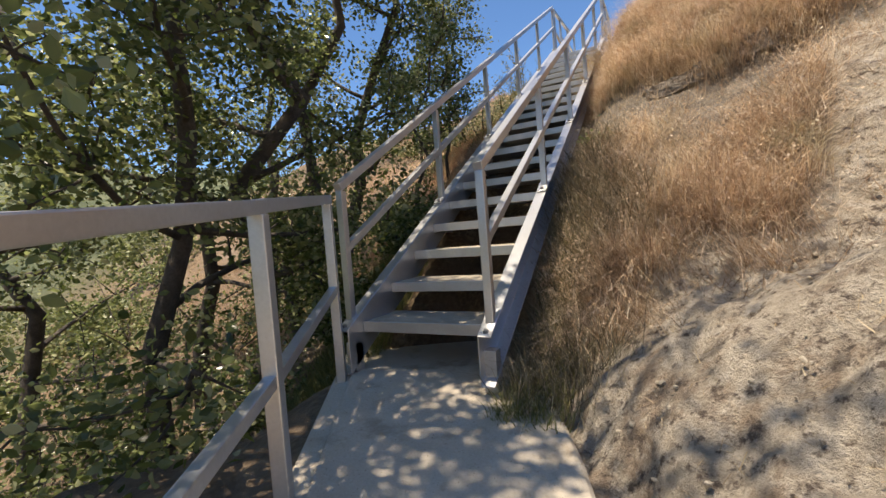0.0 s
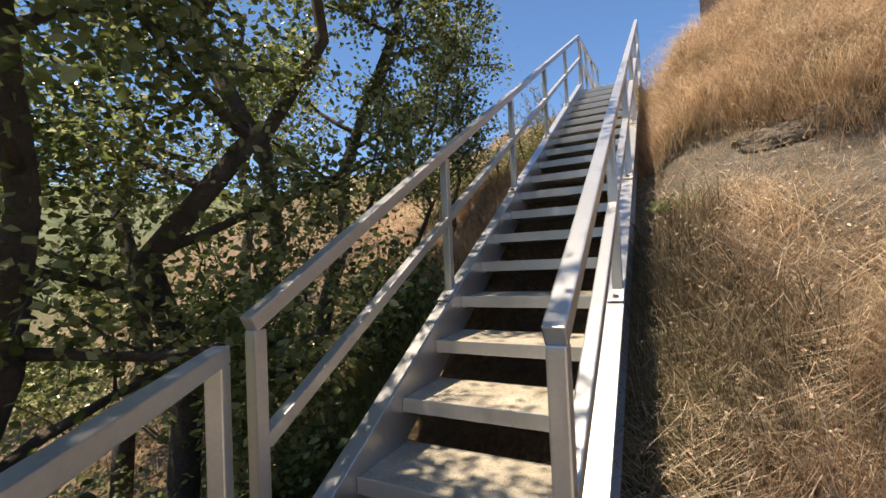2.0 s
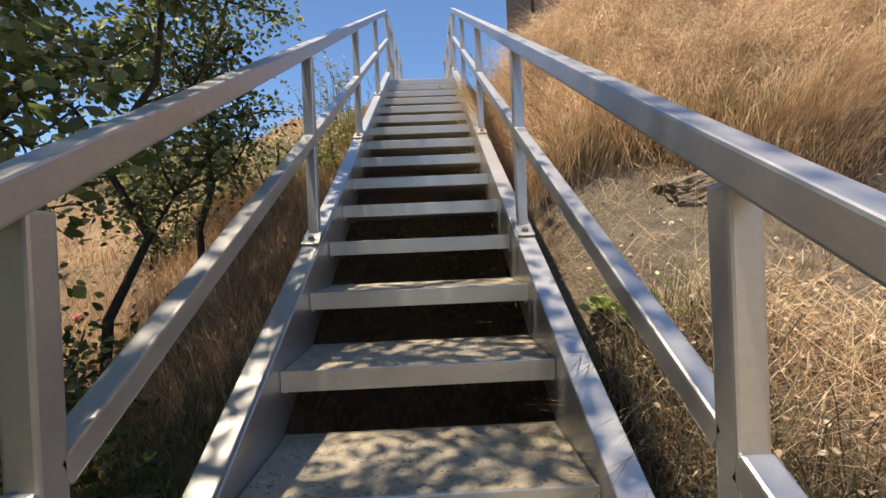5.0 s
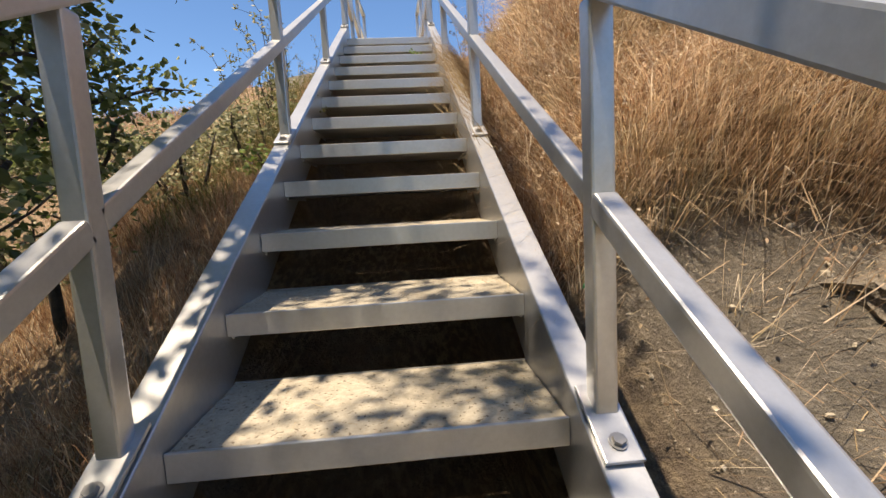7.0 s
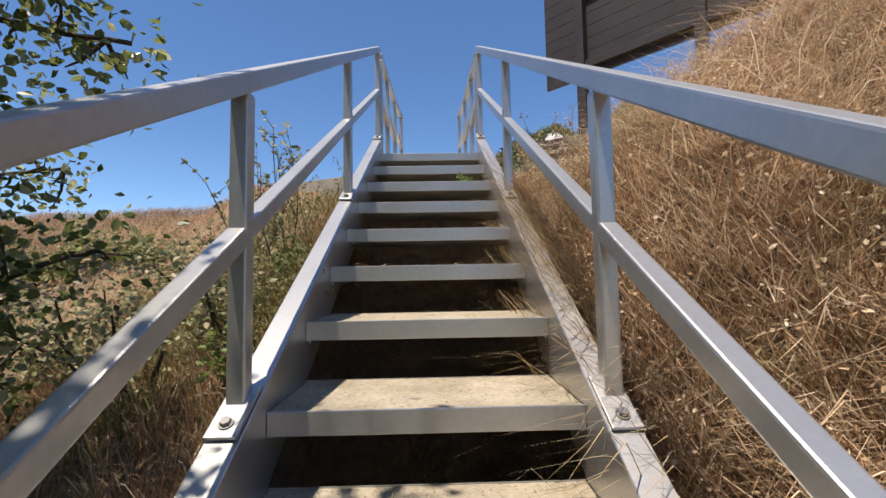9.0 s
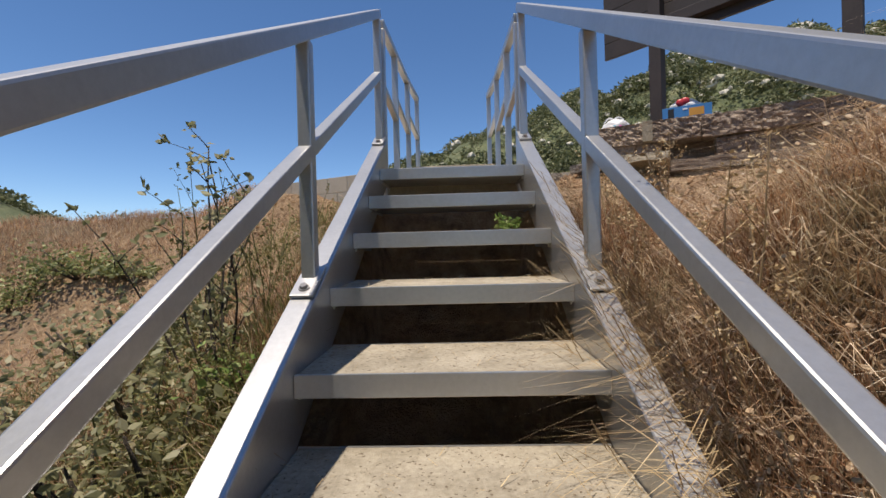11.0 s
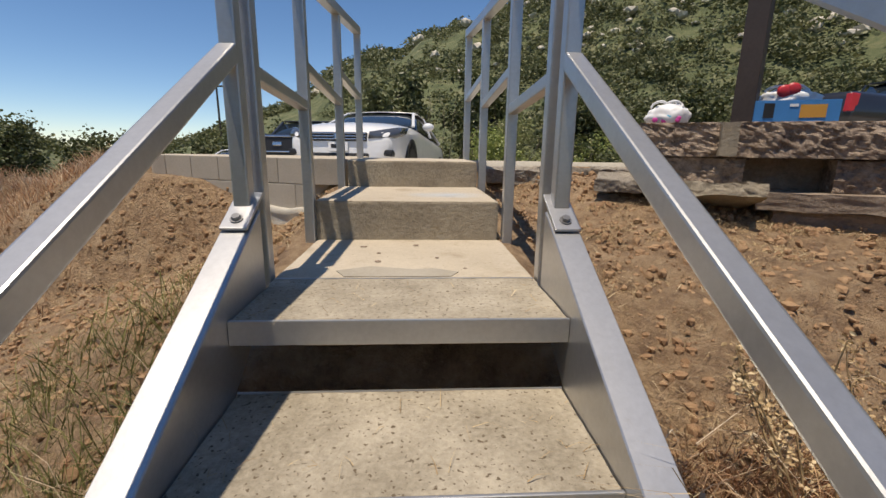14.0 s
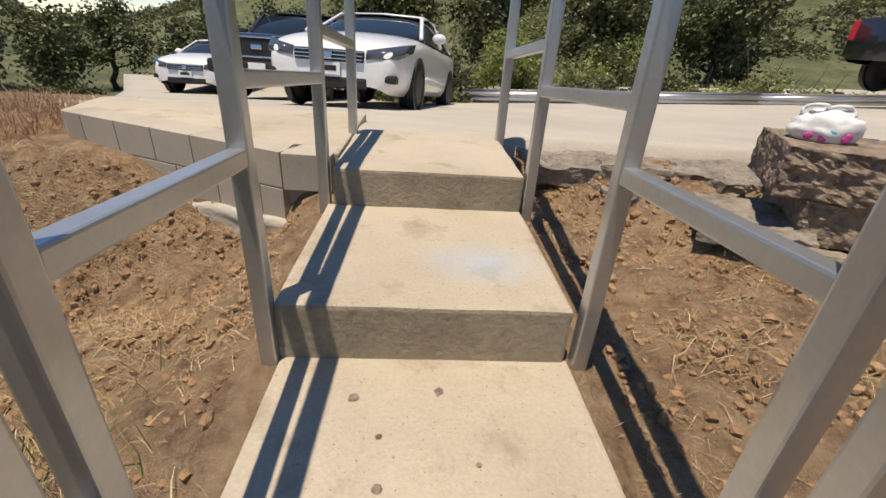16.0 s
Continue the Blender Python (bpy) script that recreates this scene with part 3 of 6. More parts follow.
def stringer(side):
    """A channel on edge: web inside, flanges turned outward."""
    bm = bmesh.new()
    y0, y1 = -0.16, TOP_Y + 0.30
    up = 0.078
    deep = 0.30
    web, fl, th = 0.010, 0.086, 0.012

    ring = [(HALF, up - deep), (HALF + fl, up - deep), (HALF + fl, up - deep + th), (HALF + web, up - deep + th), (HALF + web, up - th), (HALF + fl, up - th), (HALF + fl, up), (HALF, up)]
    ends = [[bm.verts.new((side * x, y, stair_line(y) + z)) for x, z in ring] for y in (y0, y1)]
    bm.faces.new(ends[0])
    bm.faces.new(ends[1][::-1])
    for i in range(8):
        bm.faces.new((ends[0][i], ends[1][i], ends[1][(i + 1) % 8], ends[0][(i + 1) % 8]))
    bmesh.ops.recalc_face_normals(bm, faces=bm.faces)
    bmesh.ops.bevel(bm, geom=list(bm.edges), offset=0.003, segments=1, affect="EDGES")
    return part("stringer", bm, STEEL, stairs)


for side in (-1, 1):
    stringer(side)
    # the flat bearing bracket at the foot
    bm = bmesh.new()
    box(bm, side * HALF + (0 if side > 0 else -0.08), side * HALF + (0.08 if side > 0 else 0), -0.10, -0.02, -0.36, -0.12, 0.005)
    part("foot", bm, STEEL, stairs)

# one tread pan, one fill, shared by all
DEPTH = 0.394
bm = bmesh.new()
box(bm, -HALF + 0.001, HALF - 0.001, 0.0, 0.010, -0.066, 0.003, 0.003)
box(bm, -HALF + 0.001, HALF - 0.001, 0.0095, DEPTH, -0.066, -0.058, 0.0)
box(bm, -HALF + 0.001, HALF - 0.001, DEPTH - 0.008, DEPTH, -0.0575, 0.001, 0.0)
tread = part("tread", bm, STEEL, stairs)
bm = bmesh.new()
box(bm, -HALF + 0.004, HALF - 0.004, 0.0105, DEPTH - 0.0085, -0.057, 0.0, 0.0)
bmesh.ops.subdivide_edges(bm, edges=[e for e in bm.edges if e.calc_length() > 0.2], cuts=24, use_grid_fill=True)
for v in bm.verts:
    if v.co.z > -0.005:
        v.co.z += 0.0022 * noise.noise(v.co * 30) - 0.001 + 0.002 * noise.noise(v.co * 6)
fill = part("concrete_fill", bm, TREADTOP, tread, "tan exposed-aggregate concrete fill")
angles = []
for sx in (-1, 1):
    bm = bmesh.new()
    box(bm, sx * (HALF - 0.006) - 0.004, sx * (HALF - 0.006) + 0.004, 0.03, DEPTH - 0.02, -0.080, -0.0665, 0.002)
    angles.append(part("support_angle", bm, STEEL, tread))
for k in range(TREADS):
    m = pose(0, k * RUN, k * RISE)
    if k == 0:
        tread.matrix_world = m
        continue
    copy = new("tread", tread.data)
    copy.parent, copy.matrix_local = stairs, m
    for sub in (fill, *angles):
        c2 = new(sub.name.split(".")[0], sub.data)
        c2.parent = copy
        if sub is fill:
            tagged(c2, "tan exposed-aggregate concrete fill")

# grit and straw lying on the treads
POST_X, POST_DY = HALF + 0.050, -0.058
RAIL_UP = 0.925                     # centre of the top rail above the tread line at a post
MID_UP = 0.50


def post_parts(rail, x, y, z0, z1, plate=False, tilt=0.0):
    bm = bmesh.new()
    box(bm, x - POST / 2, x + POST / 2, y - POST / 2, y + POST / 2, z0, z1, 0.006)
    p = part("post", bm, STEEL, rail)
    if plate:
        # the plate lies on the sloping flange, in front of the post
        rot = Matrix.Rotation(math.atan2(RISE, RUN), 4, "X")
        bm = bmesh.new()
        box(bm, -0.040, 0.040, -0.125, 0.055, 0, 0.010, 0.002, Matrix.Translation((x - math.copysign(0.004, x), y, z0 + 0.004)) @ rot)
        part("base_plate", bm, STEEL, p)
        bm = bmesh.new()
        bmesh.ops.create_cone(bm, cap_ends=True, segments=6, radius1=0.014, radius2=0.013, depth=0.014, matrix=Matrix.Translation((x - math.copysign(0.004, x), y, z0 + 0.004)) @ rot @ Matrix.Translation((0, -0.085, 0.018)))
        bmesh.ops.create_cone(bm, cap_ends=True, segments=12, radius1=0.019, radius2=0.019, depth=0.004, matrix=Matrix.Translation((x - math.copysign(0.004, x), y, z0 + 0.004)) @ rot @ Matrix.Translation((0, -0.085, 0.0125)))
        part("bolt", bm, BOLT, p, "dull hex bolt on a washer")
    return p


def stair_rail(side):
    rail = thing("handrail", "silver-grey square-tube steel handrail beside the stairs", "handrail", "stair handrails")
    x = side * POST_X
    for j in range(6):
        y = 4 * j * RUN + POST_DY
        base = stair_line(y) + 0.080
        foot = base if j else base - 0.02
        post_parts(rail, x, y, foot, stair_line(4 * j * RUN) + RAIL_UP - 0.036, True)
    ya, yb = POST_DY - TUBE * 0.5, 20 * RUN + POST_DY + TUBE * 0.5
    bm = bmesh.new()
    beam(bm, (x, ya, stair_line(ya - POST_DY) + RAIL_UP), (x, yb, stair_line(yb - POST_DY) + RAIL_UP), TUBE, TUBE)
    part("top_rail", bm, STEEL, rail)
    for j in range(5):
        y0, y1 = 4 * j * RUN + POST_DY + TUBE / 2, 4 * (j + 1) * RUN + POST_DY - TUBE / 2
        bm = bmesh.new()
        beam(bm, (x, y0 - 0.012, stair_line(y0 - POST_DY) + MID_UP - 0.007), (x, y1 + 0.012, stair_line(y1 - POST_DY) + MID_UP + 0.007), 0.050, 0.050)
        part("mid_rail", bm, STEEL, rail)
    return rail


for side in (-1, 1):
    stair_rail(side)


def landing_rail(side):
    rail = thing("handrail", "silver-grey square-tube guardrail beside the concrete steps", "handrail", "landing handrails")
    x = side * 0.485
    posts = [(7.435, 4.02, 5.12), (8.095, 4.00, 5.205), (8.955, 4.20, 5.295), (9.66, 4.30, 5.355)]
    mids = [(4.715, 4.675), (4.85, 4.78), (4.96, 4.89)]
    for n, (y, z0, zt) in enumerate(posts):
        px = x if n < 2 else side * (0.475 if n == 2 else 0.44)
        post_parts(rail, px, y, z0 - 0.25 if n != 3 else z0, zt)
    for (y0, _, t0), (y1, _, t1), (m0, m1), n in zip(posts, posts[1:], mids, range(3)):
        xa = (x, x, side * 0.475)[n]
        xb = (x, side * 0.475, side * 0.44)[n]
        bm = bmesh.new()
        beam(bm, (xa, y0 - (TUBE / 2 if n == 0 else 0), t0 + 0.031), (xb, y1 + (TUBE / 2 if n == 2 else 0), t1 + 0.031), TUBE, TUBE)
        part("top_rail", bm, STEEL, rail)
        bm = bmesh.new()
        beam(bm, (xa, y0 + 0.02, m0), (xb, y1 - 0.02, m1), TUBE * 0.8, TUBE * 0.8)
        part("mid_rail", bm, STEEL, rail)


for side in (-1, 1):
    landing_rail(side)


def path_rail():
    rail = thing("handrail", "silver-grey square-tube railing along the lower path's drop", "handrail", "path railing")
    tops = [(0.0, 0.83, 0.25), (1.13, 0.712, 0.05), (2.7, 0.555, -0.13), (4.3, 0.395, -0.31)]
    for along_d, top, _ in tops:
        p = on_path(along_d, -0.0, 0)
        bm = bmesh.new()
        w = TUBE * (1.0 if along_d == 0 else 1.12)
        box(bm, -w / 2, w / 2, -w / 2, w / 2, -0.95 - 0.12 * along_d, top - 0.03, 0.006, Matrix.Translation(p) @ Matrix.Rotation(math.atan2(PATH_DIR.y, PATH_DIR.x), 4, "Z"))
        part("post", bm, STEEL, rail)
    for (a, za, ma), (b, zb, mb) in zip(tops, tops[1:]):
        bm = bmesh.new()
        beam(bm, on_path(a - 0.031, 0, za), on_path(b, 0, zb), TUBE, TUBE)
        part("top_rail", bm, STEEL, rail)
        bm = bmesh.new()
        beam(bm, on_path(a + 0.02, 0, ma), on_path(b - 0.02, 0, mb), 0.050, 0.050)
        part("mid_rail", bm, STEEL, rail)


path_rail()


# ---- grass ----
def blades(x, y, height, lean, width, rng, base=None, flow=None, az=None):
    """Bent tapering blades as triangles: five corners each."""
    n = len(x)
    z = (land(x, y) if base is None else base) - 0.01
    if az is None:
        az = rng.uniform(0, 2 * np.pi, n)
    toward = np.stack([np.cos(az), np.sin(az)], -1)
    if flow is not None:
        toward = toward + flow
        toward /= np.linalg.norm(toward, axis=1, keepdims=True) + 1e-6
    face = rng.uniform(0, 2 * np.pi, n)
    side = np.stack([np.cos(face), np.sin(face), np.zeros(n)], -1) * width[:, None] / 2
    root = np.stack([x, y, z], -1)
    mid = root + np.concatenate([toward * (height * lean * 0.35)[:, None], (height * (0.62 - 0.12 * lean))[:, None]], 1)
    tip = root + np.concatenate([toward * (height * lean * 1.0)[:, None], (height * (1.0 - 0.45 * lean))[:, None]], 1)
    verts = np.stack([root - side, root + side, mid - side * 0.7, mid + side * 0.7, tip], 1).reshape(-1, 3)
    i = np.arange(n)[:, None] * 5
    faces = np.concatenate([i + [0, 1, 3], i + [0, 3, 2], i + [2, 3, 4]], 0)
    return verts, faces


def patch(n, x0, x1, y0, y1, keep, seed):
    r = np.random.default_rng(seed)
    x, y = r.uniform(x0, x1, n), r.uniform(y0, y1, n)
    ok = r.uniform(0, 1, n) < keep(x, y)
    return x[ok], y[ok], r


def clump(x, y, f=2.3, s=0.0):
    return 0.5 + 0.28 * np.sin(x * f + s) * np.sin(y * f * 1.3 + 1.1 + s) + 0.24 * np.sin(x * f * 2.3 + y * f * 1.1 + 2 * s) * np.sin(y * f * 2.9 - x + 0.4)


def lip_y(x):
    return 3.50 + 0.10 * np.sin(x * 2.1) + 0.08 * np.sin(x * 5.3) - 0.40 * smooth(1.0, 1.9, x)


def on_bank(x, y):
    low = smooth(-0.05, 0.35, y - rock_edge(x) + 0.15 * np.sin(x * 7) + 0.10 * np.sin(x * 13 + 1)) * smooth(2.35, 2.0, y + 0.15 * np.sin(x * 4) + 0.3 * smooth(1.2, 2.0, x)) * (0.30 + 0.70 * smooth(0.35, 0.6, clump(x, y, 1.9))) + 0.05
    up = smooth(lip_y(x) - 0.02, lip_y(x) + 0.12, y) * smooth(6.6, 5.8, y + 0.25 * np.sin(x * 3))
    return (np.clip(low + up, 0, 1) * (0.25 + 0.75 * clump(x, y))) * (x > 0.57)


def grass(name, sets, material, label):
    vs, fs, k = [], [], 0
    for v, f in sets:
        vs.append(v)
        fs.append(f + k)
        k += len(v)
    ob = arrays(name, np.concatenate(vs), np.concatenate(fs), material)
    tagged(ob, label, "grass", kind="stuff")


DOWNHILL = np.array([-0.5, -0.7])


def tufts(n, per, x0, x1, y0, y1, keep, seed, tall, flow, widths=(0.0016, 0.0046), radius=0.055):
    """Tufts whose blades fall much the same way, each tuft its own height."""
    tx, ty, r = patch(n, x0, x1, y0, y1, keep, seed)
    k = len(tx)
    taz, th, tl = r.uniform(0, 2 * np.pi, k), r.uniform(*tall, k) * (0.45 + 1.1 * np.clip(clump(tx, ty, 2.6, 0.8), 0, 1) ** 1.5), r.uniform(0.3, 1.75, k)
    x = np.repeat(tx, per) + r.normal(0, radius, k * per)
    y = np.repeat(ty, per) + r.normal(0, radius, k * per)
    ok = x > 0.565
    x, y = x[ok], y[ok]
    az = (np.repeat(taz, per) + r.normal(0, 0.7, k * per))[ok]
    h = (np.repeat(th, per) * r.uniform(0.5, 1.25, k * per))[ok]
    lean = np.clip(np.repeat(tl, per) + r.normal(0, 0.35, k * per), 0.1, 2.0)[ok]
    return blades(x, y, h, lean, r.uniform(*widths, len(x)), r, flow=flow, az=az)


a = tufts(17000, 15, 0.57, 4.6, 0.0, 7.0, on_bank, 11, (0.08, 0.30), DOWNHILL * 0.22)
x, y, r = patch(40000, 4.4, 8.5, 0.5, 8.5, lambda x, y: 0.6 + 0 * x, 12)
b = blades(x, y, r.uniform(0.2, 0.45, len(x)), r.uniform(0.2, 0.9, len(x)), r.uniform(0.006, 0.012, len(x)), r)
x, y, r = patch(16000, 0.6, 4.6, 0.3, 6.8, lambda x, y: on_bank(x, y) * smooth(0.45, 0.7, clump(x, y, 2.7, 3.0)) * 1.6, 25)
d = blades(x, y, r.uniform(0.18, 0.42, len(x)), r.uniform(0.5, 1.6, len(x)), r.uniform(0.002, 0.005, len(x)), r)
# fallen, crossing stems matted over the tufts
x, y, r = patch(120000, 0.58, 4.4, 0.1, 7.0, on_bank, 26)
e = blades(x, y, r.uniform(0.10, 0.34, len(x)), r.uniform(1.2, 2.05, len(x)), r.uniform(0.0018, 0.0045, len(x)), r, base=land(x, y) + r.uniform(0.0, 0.16, len(x)))
# long tussocks drooping down the low bank
g = tufts(1500, 55, 0.62, 2.3, 0.1, 2.2, lambda x, y: on_bank(x, y) * smooth(0.5, 0.7, clump(x, y, 1.7, 2.0)), 27, (0.16, 0.36), np.array([-0.35, -0.8]), (0.002, 0.005), 0.05)
# the shaggy lip over the bare rock
x, _, r = patch(12000, 0.7, 4.5, 0, 1, lambda x, y: 0.5 + 0.5 * clump(x, y, 3), 13)
y = lip_y(x) + r.normal(0.10, 0.06, len(x))
c = blades(x, y, r.uniform(0.15, 0.34, len(x)), r.uniform(0.9, 1.7, len(x)), r.uniform(0.002, 0.005, len(x)), r, flow=np.array([-0.6, -2.2]))
grass("grass_bank", [a, b, c, d, e, g], DRY_GRASS, "tall dry golden grass on the bank above the stairs")

x, y, r = patch(60000, 0.57, 2.4, 3.6, 6.9, lambda x, y: smooth(2.4, 1.0, x) * clump(x, y, 2.0, 1.0), 14)
a = blades(x, y, r.uniform(0.08, 0.30, len(x)), r.uniform(0.4, 1.2, len(x)), r.uniform(0.002, 0.005, len(x)), r, flow=DOWNHILL)
x, y, r = patch(52000, -2.6, -0.56, 2.4, 7.2, lambda x, y: smooth(2.2, 3.4, y + 0.5 * np.sin(x * 4)) * smooth(7.2, 6.3, y) * clump(x, y, 1.9, 2.0), 15)
b = blades(x, y, r.uniform(0.08, 0.34, len(x)), r.uniform(0.3, 1.1, len(x)), r.uniform(0.002, 0.005, len(x)), r)
x, y, r = patch(34000, -9, -2.4, 2.0, 11.0, lambda x, y: 0.8 * clump(x, y, 1.2, 2.0), 16)
c = blades(x, y, r.uniform(0.10, 0.36, len(x)) * (1 - 0.5 * smooth(6.5, 8.5, y)), r.uniform(0.3, 1.2, len(x)), r.uniform(0.004, 0.008, len(x)), r)
x, y, r = patch(9000, -7.0, -2.35, 9.5, 11.2, lambda x, y: smooth(11.2, 10.4, y + 0.3 * np.sin(x * 3)), 51)
e = blades(x, y, r.uniform(0.08, 0.22, len(x)), r.uniform(0.4, 1.3, len(x)), r.uniform(0.003, 0.007, len(x)), r, base=land(x, y) + 0.03)
grass("grass_reddish", [a, b, c, e], RED_GRASS, "matted reddish dry grass beside the stringers")

# straw and stalks lying on the bare dirt by the landing
x, y, r = patch(90000, -3.0, 4.0, 6.3, 9.6, lambda x, y: ((x < -0.55) | (x > 0.58)) * smooth(0.35, 0.65, clump(x, y, 2.6, 0.5)) * 0.8, 17)
a = blades(x, y, r.uniform(0.012, 0.09, len(x)), r.uniform(1.6, 2.1, len(x)), r.uniform(0.002, 0.004, len(x)), r)
x, y, r = patch(6000, -1.6, 2.0, -1.5, 3.3, lambda x, y: ((x < -0.6) | (x > 0.7)) * clump(x, y, 2.6, 0.5), 18)
b = blades(x, y, r.uniform(0.03, 0.10, len(x)), r.uniform(1.5, 2.1, len(x)), r.uniform(0.002, 0.004, len(x)), r)
grass("straw", [a, b], STRAW, "loose straw scattered on bare dirt")

# green weeds low beside the stairs
x, y, r = patch(34000, -1.8, -0.56, 0.2, 7.0, lambda x, y: (smooth(3.0, 1.0, y) * 0.9 + smooth(5.0, 5.5, y) * 0.8 * smooth(0.42, 0.62, clump(x, y, 2.2))), 19)
a = blades(x, y, r.uniform(0.08, 0.32, len(x)), r.uniform(0.2, 1.0, len(x)), r.uniform(0.004, 0.010, len(x)), r)
x, y, r = patch(7000, 0.56, 1.0, -0.35, 1.2, lambda x, y: smooth(1.0, 0.7, x), 20)
b = blades(x, y, r.uniform(0.06, 0.22, len(x)), r.uniform(0.2, 1.0, len(x)), r.uniform(0.004, 0.009, len(x)), r)
x, y, r = patch(11000, -3.2, -0.62, 5.6, 8.3, lambda x, y: smooth(-0.62, -1.0, x) * smooth(8.3, 7.2, y - 0.5 * x - 0.6) * smooth(0.38, 0.6, clump(x, y, 2.2, 0.7)), 61)
c = blades(x, y, r.uniform(0.08, 0.30, len(x)), r.uniform(0.3, 1.3, len(x)), r.uniform(0.002, 0.006, len(x)), r)
x, y, r = patch(30000, 0.565, 1.35, -0.3, 2.35, lambda x, y: smooth(1.35, 0.75, x + 0.2 * np.sin(y * 4)) * smooth(-0.35, 0.2, y) * (0.3 + 0.7 * clump(x, y, 2.4, 1.3)), 62)
d = blades(x, y, r.uniform(0.12, 0.46, len(x)), r.uniform(0.2, 1.5, len(x)), r.uniform(0.002, 0.006, len(x)), r)
grass("withered_weeds", [d], GREY_WEED, "tangled grey-brown withered weeds along the stringer")
grass("weeds", [a, b, c], GREEN_WEED, "low green weeds in the shade beside the stairs")


# ---- trees ----
def leaf_mesh(centres, size, r, droop=0.3, lift=0.0):
    """Small folded leaves: six corners, four triangles each."""
    n = len(centres)
    d = r.normal(0, 1, (n, 3))
    d[:, 2] = d[:, 2] * 0.6 - droop
    d /= np.linalg.norm(d, axis=1, keepdims=True)
    s = np.cross(d, r.normal(0, 1, (n, 3)))
    s /= np.linalg.norm(s, axis=1, keepdims=True) + 1e-9
    up = np.cross(s, d)
    L = (size * r.uniform(0.6, 1.3, n))[:, None]
    w = L * 0.30
    v = np.stack([centres, centres + d * L * 0.35 + s * w + up * w * 0.35, centres + d * L, centres + d * L * 0.35 - s * w + up * w * 0.35, centres + d * L * 0.72 + s * w * 0.75, centres + d * L * 0.72 - s * w * 0.75], 1).reshape(-1, 3)
    i = np.arange(n)[:, None] * 6
    f = np.concatenate([i + [0, 1, 4], i + [0, 4, 2], i + [0, 2, 5], i + [0, 5, 3]], 0)
    return v, f


def tube_path(bm, pts, r0, r1, sides=8):
    """A bent tapering limb through points."""
    rings = []
    for n, p in enumerate(pts):
        ahead = (pts[min(n + 1, len(pts) - 1)] - pts[max(n - 1, 0)]).normalized()
        side = ahead.orthogonal().normalized()
        other = ahead.cross(side)
        rad = r0 + (r1 - r0) * n / (len(pts) - 1)
        rings.append([bm.verts.new(p + (side * math.cos(a) + other * math.sin(a)) * rad * (1 + 0.12 * noise.noise(p * 5 + Vector((a, 0, 0))))) for a in (2 * math.pi * k / sides for k in range(sides))])
    for a, b in zip(rings, rings[1:]):
        # keep the rings untwisted
        off = min(range(sides), key=lambda o: sum((a[k].co - b[(k + o) % sides].co).length for k in range(sides)))
        for k in range(sides):
            bm.faces.new((a[k], a[(k + 1) % sides], b[(k + 1 + off) % sides], b[(k + off) % sides]))
    bm.faces.new(rings[-1])
    bm.faces.new(rings[0][::-1])


def limb_points(start, heading, length, r, bend=0.5, rise=0.15, steps=6):
    pts, p, h = [Vector(start)], Vector(start), Vector(heading).normalized()
    for _ in range(steps):
        h = (h + Vector((r.normal(0, bend), r.normal(0, bend), r.normal(rise, bend * 0.6))) * 0.35).normalized()
        p = p + h * length / steps
        pts.append(p.copy())
    return pts


def in_way(x, y, z):
    """Inside the clear space over the path and the stairs."""
    beside = (x - RAIL_END.x) * PATH_SIDE.x + (y - RAIL_END.y) * PATH_SIDE.y
    return np.where(y > 0, x > -0.66, beside > -0.12) & (z < np.clip(y, 0, 20) * RISE / RUN + 2.7) & (y < 10.5)


def cut_short(pts, base):
    for n, p in enumerate(pts):
        q = base + p
        if in_way(q.x, q.y, q.z):
            return pts[:n]
    return pts


